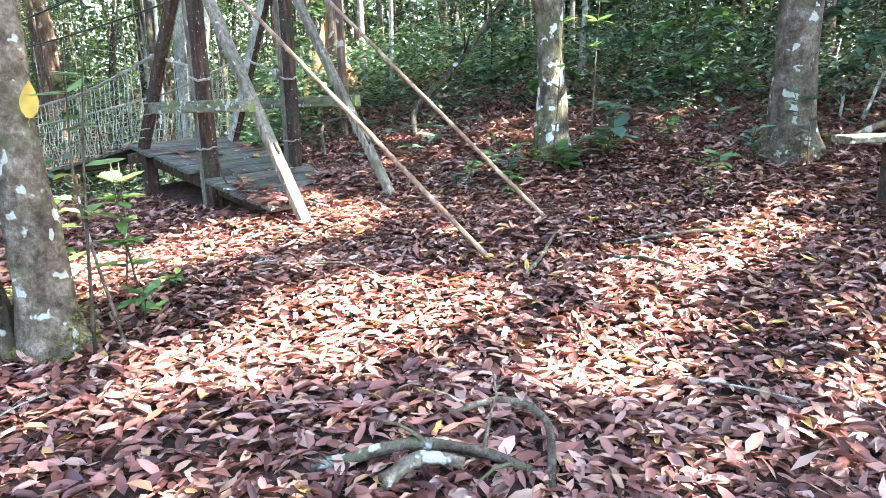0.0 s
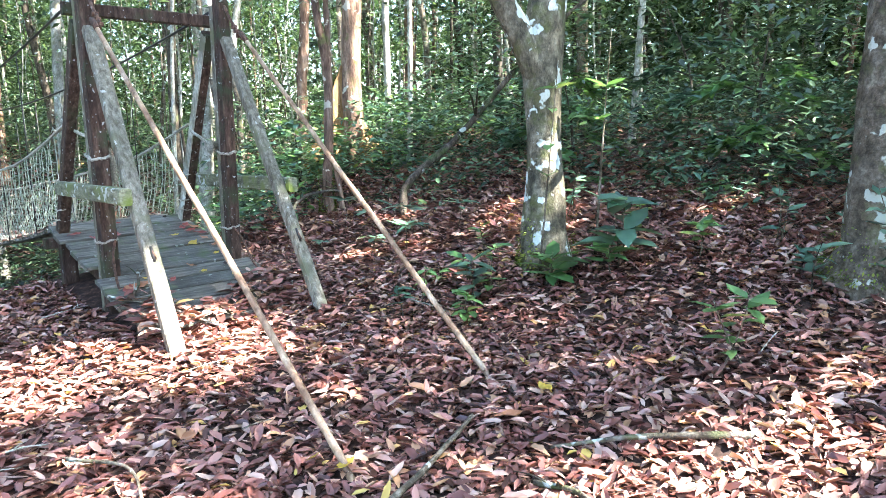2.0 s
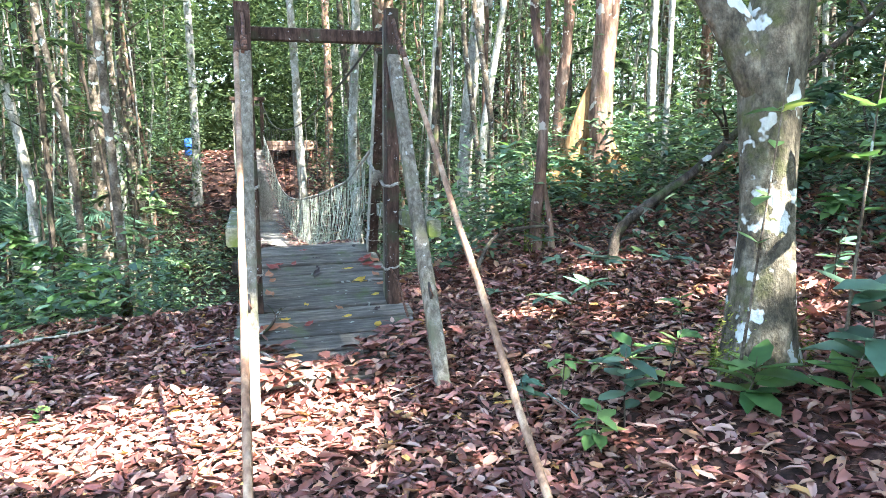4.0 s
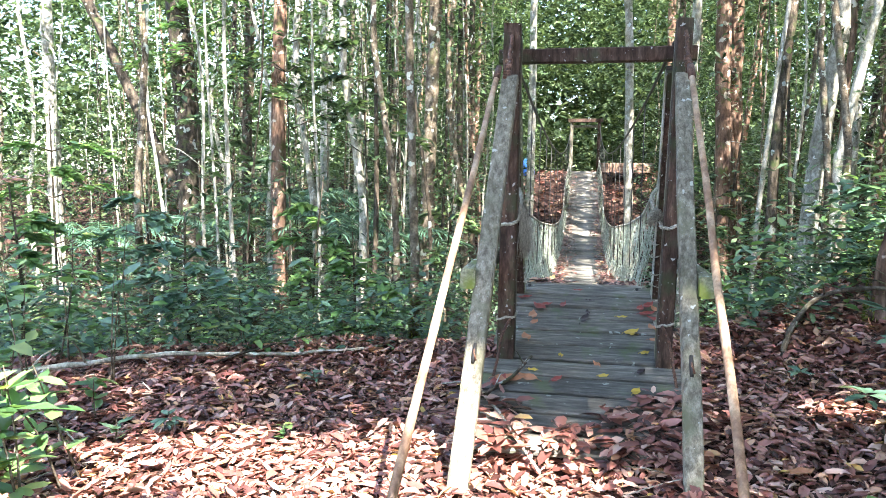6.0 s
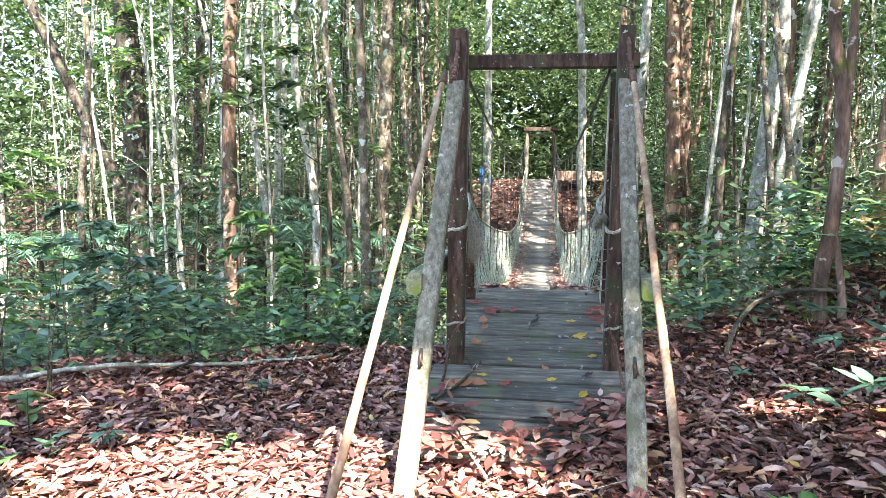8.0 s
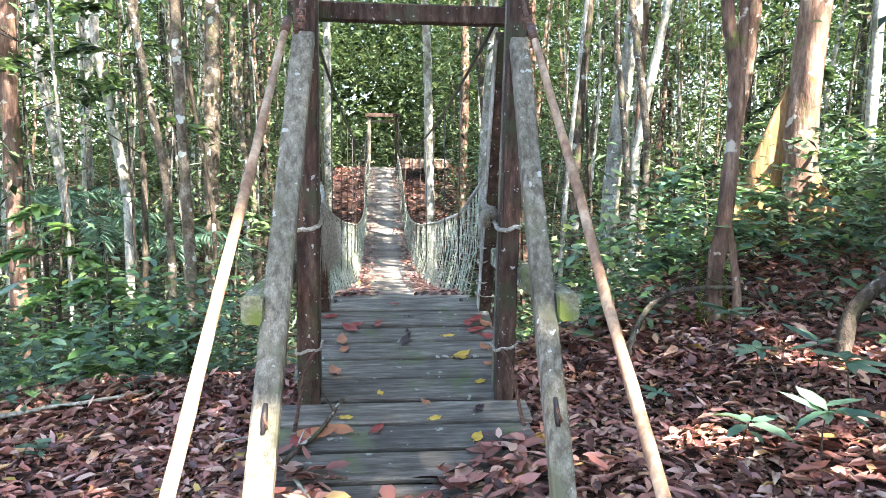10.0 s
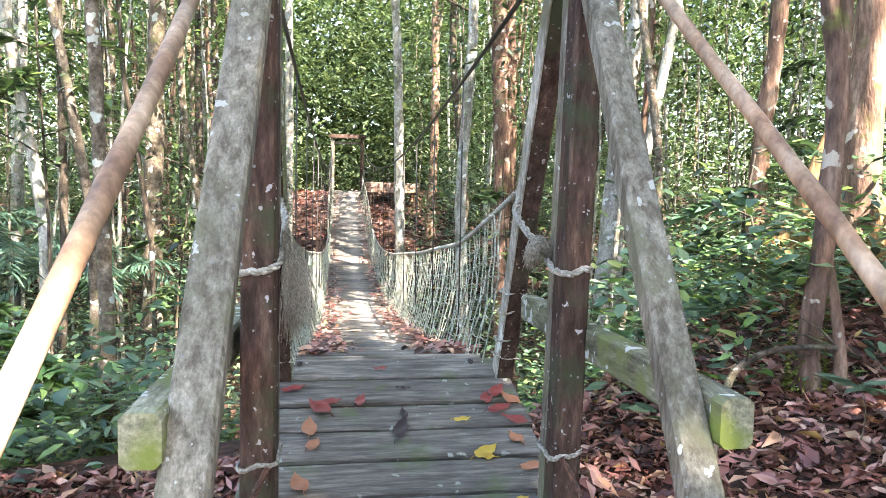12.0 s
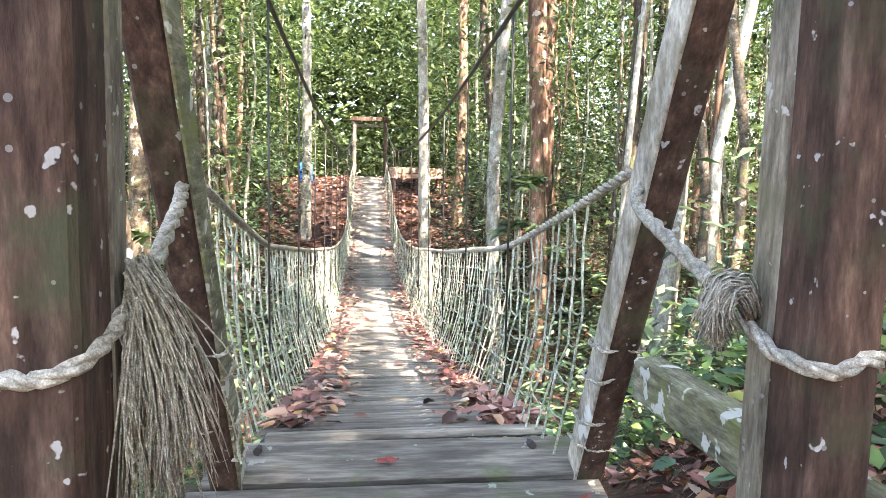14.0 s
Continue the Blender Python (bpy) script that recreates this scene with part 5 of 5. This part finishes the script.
stick("liana", [(-4.55, -0.3, -0.2), (-4.42, -0.22, 0.65), (-4.2, -0.05, 1.15), (-4.15, -0.03, 1.74), (-4.1, 0.0, 2.4), (-4.3, 0.1, 4.0), (-4.4, 0.2, 7.0)], 0.020, 0.014, BARK_DARK, "dark curving liana hanging by the clearing", 0, 18)
for k, (x, y, dx, dy, h) in enumerate(((3.4, -4.3, 0.8, -0.5, 1.3), (3.6, -4.6, 0.2, -1.0, 1.6), (3.3, -4.9, 1.2, -0.3, 0.9), (3.8, -5.2, -0.4, -0.6, 1.8), (3.5, -4.1, 1.5, 0.3, 0.8), (3.2, -4.6, 0.6, 0.2, 1.9))):
    stick("dead_branch", [on(x, y, 0.02), (x + dx * 0.4, y + dy * 0.3, gz(x, y) + h * 0.4), (x + dx * 0.7, y + dy * 0.8, gz(x, y) + h * 0.65), (x + dx, y + dy, gz(x, y) + h)], 0.016, 0.006, BARK_PALE, "bare pale branch tangled behind the bench", 5, 20 + k)
stick("fallen_branch", [on(2.7, -4.3, 0.06), on(3.3, -4.7, 0.10), on(4.2, -5.4, 0.12)], 0.035, 0.028, BARK_RED, "weathered fallen pole behind a bench", 2, 30)
for k in range(26):
    x, y = RNG.uniform(-4.5, 3.0), RNG.uniform(-5.5, 0.5)
    an = RNG.uniform(0, 6.28)
    ln = RNG.uniform(0.15, 0.4)
    stick("twig", [on(x, y, 0.045), on(x + math.cos(an) * ln * 0.5, y + math.sin(an) * ln * 0.5, 0.05), on(x + math.cos(an) * ln, y + math.sin(an) * ln, 0.04)], RNG.uniform(0.003, 0.006), 0.002, BARK_PALE if k % 2 else BARK_GREY, "thin dry twig on the leaf litter", 2, 40 + k)

# ---- bench ----
bz = gz(1.45, -4.80)
bench = thing("bench", (1.45, -4.80, bz), "rustic bench: mossy plank on sawn log legs", "bench")
u = Vector((0.60, -0.80, 0))
w = Vector((0.80, 0.60, 0))
part("seat", beam_bm(-u * 0.38 + Vector((0, 0, 0.445)), u * 1.35 + Vector((0, 0, 0.445)), 0.26, 0.045, w, 0.008, 12, 0.006, 5), WOOD_MOSS, bench, "greenish weathered plank seat")
for d in (0.0, 1.0):
    part("leg", tube_bm([u * d + Vector((0, 0, z)) for z in (-0.12, 0.05, 0.2, 0.34, 0.421)], [0.115, 0.10, 0.095, 0.097, 0.10], 14, 0.12, d), BARK_DARK, bench, "sawn log leg with bark")

# ---- seedlings and shrubs ----
def seedling(x, y, h, leaves, size, mat, label, name="seedling", seed=0, width=(0.42, 0.55), whorl=False, stems=1):
    rr = np.random.default_rng(seed)
    z = gz(x, y)
    t = thing(name, (x, y, z), label, "plant")
    for s in range(stems):
        lean = rr.normal(size=2) * 0.12 * h + rr.normal(size=2) * 0.05 * (stems > 1)
        top = Vector((lean[0], lean[1], h * rr.uniform(0.8, 1.0)))
        st = spline([(rr.normal() * 0.02 * stems, rr.normal() * 0.02 * stems, -0.03), (top.x * 0.4, top.y * 0.4, top.z * 0.55), top], 8)
        part("stem", tube_bm(st, list(np.linspace(0.0035 + h * 0.004, 0.0018, 8)), 6, 0.1, seed), BARK_GREY, t)
        n = max(3, leaves // stems)
        f = np.ones(n) if whorl else rr.uniform(0.35, 1.0, n)
        P = np.array([st[min(7, int(k * 7))] for k in f]) + rr.normal(size=(n, 3)) * 0.008
        yaw = np.arange(n) * (2 * np.pi / n if whorl else 2.4) + rr.uniform(0, 6.28)
        me = leaf_mesh("foliage", P, (size * 0.7, size * 1.15), width, mat, (-0.15, 0.45) if not whorl else (-0.1, 0.25), yaw=yaw, fold=0.15, tip=0.18, roll=0.25, rng=rr)
        leaf_part("foliage", t, me)
    return t


for k, (x, y, h, n, s, mt, lb) in enumerate((
        (0.74, -1.75, 0.22, 9, 0.12, LEAF_BLUE, "bluish-green seedling with drooping leaves"), (0.94, -1.72, 0.34, 8, 0.12, LEAF_FRESH, "fresh yellow-green seedling on dry leaves"),
        (1.30, -1.77, 0.20, 8, 0.15, LEAF_FRESH, "seedling with broad rounded leaves"), (1.45, -1.85, 0.24, 8, 0.13, LEAF_FRESH, "seedling with broad rounded leaves"), (1.32, -1.98, 0.10, 5, 0.12, LEAF_FRESH, "tiny seedling with bright leaves"),
        (1.80, -1.45, 0.30, 8, 0.10, LEAF_FRESH, "light green seedling at a tree's foot"), (1.55, -2.30, 0.16, 10, 0.15, LEAF_FRESH, "leafy seedling at a mossy tree's foot"), (1.92, -2.58, 0.36, 12, 0.20, LEAF_BLUE, "broad-leaved dark seedling beside a tree"), (1.72, -2.60, 0.20, 8, 0.13, LEAF_FRESH, "light green seedling beside a tree"),
        (1.07, -2.06, 0.26, 10, 0.11, LEAF_BLUE, "slender bluish seedling on the litter"), (1.20, -1.60, 0.14, 6, 0.10, LEAF_FRESH, "small green seedling on the litter"), (0.86, -2.20, 0.18, 8, 0.09, LEAF_FRESH, "small green seedling by a guy pole"), (1.11, -3.73, 0.30, 12, 0.10, LEAF_FRESH, "thin-stemmed light green seedling in the open"),
        (-2.61, -1.50, 0.28, 12, 0.14, LEAF_FRESH, "sunlit seedling with pale broad leaves"), (-2.86, -1.38, 0.50, 9, 0.18, LEAF_FRESH, "sunlit sapling with large pale leaves"), (-3.05, -1.05, 0.62, 12, 0.18, LEAF_FRESH, "leafy green sapling at the clearing's edge"),
        (-3.3, -0.65, 0.95, 16, 0.17, LEAF_FRESH, "tall leafy sapling at the clearing's edge"), (-3.0, -0.25, 0.85, 14, 0.17, LEAF_BLUE, "leafy bluish sapling behind a fallen branch"), (-3.7, 0.25, 1.1, 16, 0.18, LEAF_FRESH, "leafy sapling behind a fallen branch"), (-2.75, -0.75, 0.30, 9, 0.14, LEAF_FRESH, "broad-leaved seedling on the litter"),
        (-2.40, -1.02, 0.16, 9, 0.09, LEAF_BLUE, "small bluish seedling on dry leaves"), (-2.21, -0.82, 0.14, 8, 0.09, LEAF_BLUE, "small bluish seedling on dry leaves"), (-1.58, -0.69, 0.11, 7, 0.08, LEAF_FRESH, "tiny bright seedling on dry leaves"), (-1.75, 0.15, 0.12, 7, 0.10, LEAF_BLUE, "low bluish seedling on dry leaves"),
        (-2.20, -1.86, 0.82, 36, 0.16, LEAF_FRESH, "bright leafy sapling beside a grey tree"), (-2.36, -1.42, 0.75, 30, 0.15, LEAF_FRESH, "bushy bright seedling near the ramp"), (-2.95, -1.70, 0.40, 14, 0.18, LEAF_FRESH, "sunlit seedling with large pale leaves"), (-3.25, -1.15, 0.7, 18, 0.19, LEAF_FRESH, "leafy sunlit sapling at the clearing's edge"), (-3.85, -0.35, 1.0, 24, 0.18, LEAF_BLUE, "bushy bluish sapling at the clearing's edge"), (-2.62, -2.30, 1.45, 14, 0.15, LEAF_FRESH, "tall thin sapling against a tree trunk"), (-3.5, 0.55, 1.15, 24, 0.18, LEAF_FRESH, "bushy sapling behind a fallen branch"), (-2.6, 0.75, 0.5, 16, 0.15, LEAF_BLUE, "bluish seedling behind a fallen branch"), (-2.30, -2.15, 0.20, 10, 0.13, LEAF_FRESH, "low bright seedling beside a grey tree"), (-1.95, -1.85, 0.10, 8, 0.12, LEAF_FRESH, "low bright seedling on sunlit litter"), (2.7, -3.3, 0.4, 12, 0.13, LEAF_BLUE, "bluish sapling behind a stout tree"),
        (2.20, -4.10, 0.45, 12, 0.10, LEAF_BLUE, "feathery bluish sapling before a stout tree"), (2.05, -3.70, 0.22, 10, 0.10, LEAF_BLUE, "low bluish seedling at a tree's foot"), (2.2, -3.0, 0.2, 10, 0.11, LEAF_FRESH, "green seedling on the litter"), (2.4, -2.4, 0.35, 12, 0.12, LEAF_FRESH, "green seedling behind a tree"), (2.55, -1.7, 0.45, 14, 0.12, LEAF_BLUE, "bluish sapling among shrubs"))):
    grow = 1.5 if 0.8 < x < 2.3 and y < -2.0 else 1.0
    seedling(x, y, h * grow, int(n * grow), s * grow, mt, lb, seed=100 + k, stems=1 + (n > 11))
for k, (x, y, h, n, s) in enumerate(((1.65, -0.17, 0.24, 8, 0.17), (1.27, -0.74, 0.20, 7, 0.15), (1.53, -0.85, 0.28, 8, 0.17), (1.85, -0.55, 0.26, 8, 0.17), (1.95, -0.2, 0.22, 7, 0.16), (1.15, -0.15, 0.14, 6, 0.10), (2.1, -0.9, 0.25, 8, 0.16), (1.75, 0.25, 0.28, 9, 0.16))):
    seedling(x, y, h, n, s, LEAF_BLUE, "low bluish seedling with a whorl of leaves", seed=300 + k, whorl=True, width=(0.30, 0.38))

# saplings whose leaves spread in flat sprays
def spray_sapling(x, y, z_low, z_top, reach, count, mat, label, seed):
    rr = np.random.default_rng(seed)
    z = gz(x, y)
    t = thing("leafy_sapling", (x, y, z), label, "sapling", "leafy saplings under the trees")
    h = z_top - z + 0.3
    st = spline([(0, 0, -0.2), (rr.normal() * 0.06, rr.normal() * 0.06, h * 0.5), (rr.normal() * 0.1, rr.normal() * 0.1, h)], 14)
    part("stem", tube_bm(st, list(np.linspace(0.022, 0.006, 14)), 6, 0.1, seed), BARK_DARK, t)
    for k in range(count):
        u = (z_low - z + (z_top - z_low) * k / max(1, count - 1)) / h
        a = st[min(13, int(u * 13))]
        an = k * 2.4 + rr.uniform(-0.3, 0.3)
        d = Vector((math.cos(an), math.sin(an), 0))
        ln = reach * rr.uniform(0.65, 1.1) * (1.15 - 0.5 * k / count)
        q = spline([a, a + d * ln * 0.5 + Vector((0, 0, 0.16 * ln)), a + d * ln + Vector((0, 0, -0.05 * ln))], 12)
        limb = part("branch", tube_bm(q, list(np.linspace(0.009, 0.002, 12)), 5), BARK_DARK, t)
        pos, yaw = [], []
        for i in range(3, 12):
            for s in (-1, 0, 1):
                pos.append(q[i] + Vector((rr.normal(), rr.normal(), rr.normal())) * 0.02)
                yaw.append(an + s * rr.uniform(0.6, 1.3) + rr.normal() * 0.2)
                pos.append(q[i] + d.cross(ZUP) * s * rr.uniform(0.08, 0.22) * ln)
                yaw.append(an + s * rr.uniform(0.2, 1.0) + rr.normal() * 0.3)
        leaf_part("foliage", limb, leaf_mesh("foliage", pos, (0.10, 0.20), (0.34, 0.46), mat, (-0.5, 0.15), yaw=yaw, roll=0.35, rng=rr))
    return t


for k, (x, y, za, zb, reach, n, mt) in enumerate((
        (-4.1, 5.1, 1.7, 2.7, 1.15, 9, LEAF_MID), (-6.7, 7.3, 2.6, 3.9, 1.3, 10, LEAF_FRESH), (-2.75, 4.5, 1.5, 2.4, 0.95, 8, LEAF_MID), (-5.4, 6.0, 0.2, 1.6, 0.9, 8, LEAF_DARK), (-3.0, 3.3, -0.5, 0.5, 0.7, 8, LEAF_FRESH), (-4.9, 3.0, -0.4, 0.6, 0.8, 8, LEAF_BLUE),
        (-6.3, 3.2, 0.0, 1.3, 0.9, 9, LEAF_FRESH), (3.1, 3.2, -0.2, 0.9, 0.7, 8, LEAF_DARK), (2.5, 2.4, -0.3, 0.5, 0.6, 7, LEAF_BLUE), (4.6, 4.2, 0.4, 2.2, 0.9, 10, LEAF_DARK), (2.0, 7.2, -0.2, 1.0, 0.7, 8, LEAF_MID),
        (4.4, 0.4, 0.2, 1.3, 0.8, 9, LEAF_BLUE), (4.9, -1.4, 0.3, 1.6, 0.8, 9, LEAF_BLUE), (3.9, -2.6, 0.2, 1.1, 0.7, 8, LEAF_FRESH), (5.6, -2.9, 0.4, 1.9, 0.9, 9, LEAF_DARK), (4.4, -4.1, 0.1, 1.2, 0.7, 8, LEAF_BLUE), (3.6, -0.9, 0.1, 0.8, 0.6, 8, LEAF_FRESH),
        (-1.9, 5.6, -0.6, 0.6, 0.6, 7, LEAF_MID), (-3.6, 1.7, -0.5, 0.15, 0.6, 8, LEAF_BLUE), (-5.0, 1.2, -0.4, 0.4, 0.7, 9, LEAF_FRESH), (-2.1, 2.0, -0.7, 0.0, 0.5, 8, LEAF_FRESH))):
    tone = {"forest_leaves": "green", "fresh_leaves": "bright green", "understorey_leaves": "dark green", "bluish_leaves": "bluish-green"}[mt.name]
    spray_sapling(x, y, za, zb, reach, n, mt, "slim sapling with flat sprays of " + tone + " leaves", 500 + k)
seedling(1.58, -2.22, 1.45, 9, 0.15, LEAF_FRESH, "thin tall seedling against a lichened trunk", seed=601)
seedling(1.98, -2.36, 1.9, 10, 0.15, LEAF_FRESH, "thin tall seedling against a lichened trunk", seed=602)

# palms in the gully
for k, (x, y, h) in enumerate(((-3.75, 6.2, 2.1), (-4.9, 7.2, 2.3), (-3.0, 6.7, 1.8), (-6.0, 6.6, 2.0), (-5.3, 9.2, 2.4), (-3.1, 4.3, 0.8), (3.6, 6.0, 0.9), (-7.5, 5.5, 1.9))):
    z = gz(x, y)
    pt = thing("palm", (x, y, z), "small forest palm with feathery drooping fronds", "palm", "palms in the gully")
    part("stem", tube_bm([(0, 0, -0.1), (0, 0, h * 0.5), (0.02, 0, h)], [0.05, 0.035, 0.03], 8, 0.1, k), BARK_DARK, pt)
    for j in range(9):
        an = j * 0.7 + RNG.uniform(0, 0.3)
        ln = RNG.uniform(0.9, 1.4)
        d = Vector((math.cos(an), math.sin(an), 0))
        rib = spline([Vector((0, 0, h)), Vector((0, 0, h + 0.38)) + d * ln * 0.45, Vector((0, 0, h + 0.15)) + d * ln], 16)
        fr = part("frond", tube_bm(rib, list(np.linspace(0.008, 0.002, 16)), 4), LEAF_BLUE, pt)
        pos, yaw = [], []
        for i in range(2, 16):
            for s in (-1, 1):
                for o in (0, 0.5):
                    pos.append(rib[i].lerp(rib[max(i - 1, 0)], o))
                    yaw.append(an + s * (1.15 - 0.03 * i))
        leaf_part("foliage", fr, leaf_mesh("foliage", pos, (0.2, 0.34), (0.09, 0.13), LEAF_BLUE, (-0.6, -0.1), yaw=yaw, simple=True, roll=0.2))

# ---- far bank ----
fx, fy = PLATFORM
deck = thing("far_platform", (fx, fy, gz(fx, fy)), "low pale timber platform in the sun on the far bank", "platform")
for j in range(6):
    part("board", beam_bm((-0.82, -0.40 + j * 0.18, 0.565), (0.82, -0.40 + j * 0.18, 0.565), 0.165, 0.035, (0, 1, 0), 0.006, 4, 0.003, j), BOARD_PALE, deck)
for j in range(2):
    part("side_board", beam_bm((-0.82, -0.515, 0.345 + j * 0.145), (0.82, -0.515, 0.345 + j * 0.145), 0.03, 0.135, (0, 1, 0), 0.006, 4, 0.003, 20 + j), BOARD_PALE, deck)
for sx in (-0.7, 0.0, 0.7):
    for sy in (-0.42, 0.42):
        part("leg", beam_bm((sx, sy, -0.3), (sx, sy, 0.547), 0.14, 0.12, (1, 0, 0), 0.01, 3, 0.004, sx), WOOD_DARK, deck)
dx, dy = -1.9, 20.5
drum = thing("blue_drum", (dx, dy, gz(dx, dy)), "blue plastic drum standing on the far bank", "drum")
prof = [(-0.02, 0.19), (0.0, 0.2), (0.12, 0.215), (0.20, 0.205), (0.22, 0.215), (0.36, 0.215), (0.38, 0.205), (0.5, 0.205), (0.54, 0.17)]
part("body", tube_bm([(0, 0, z) for z, r in prof], [r for z, r in prof], 20), BLUE, drum)
part("lid", tube_bm([(0, 0, 0.541), (0, 0, 0.565)], 0.165, 20), BLUE, drum)

tag_leaf = fallen_leaf((-2.60, -2.42, 0.42), 1.2, 0.15, 0.07, LEAF_YELLOW, "yellow dead leaf hanging against a grey trunk", 0.3)
tag_leaf.rotation_mode = "XYZ"
tag_leaf.matrix_basis = Matrix.Translation((-2.69, -2.20, 0.40)) @ Matrix.Rotation(-0.38, 4, "Z") @ Matrix.Rotation(1.5, 4, "X") @ Matrix.Rotation(1.45, 4, "Z")
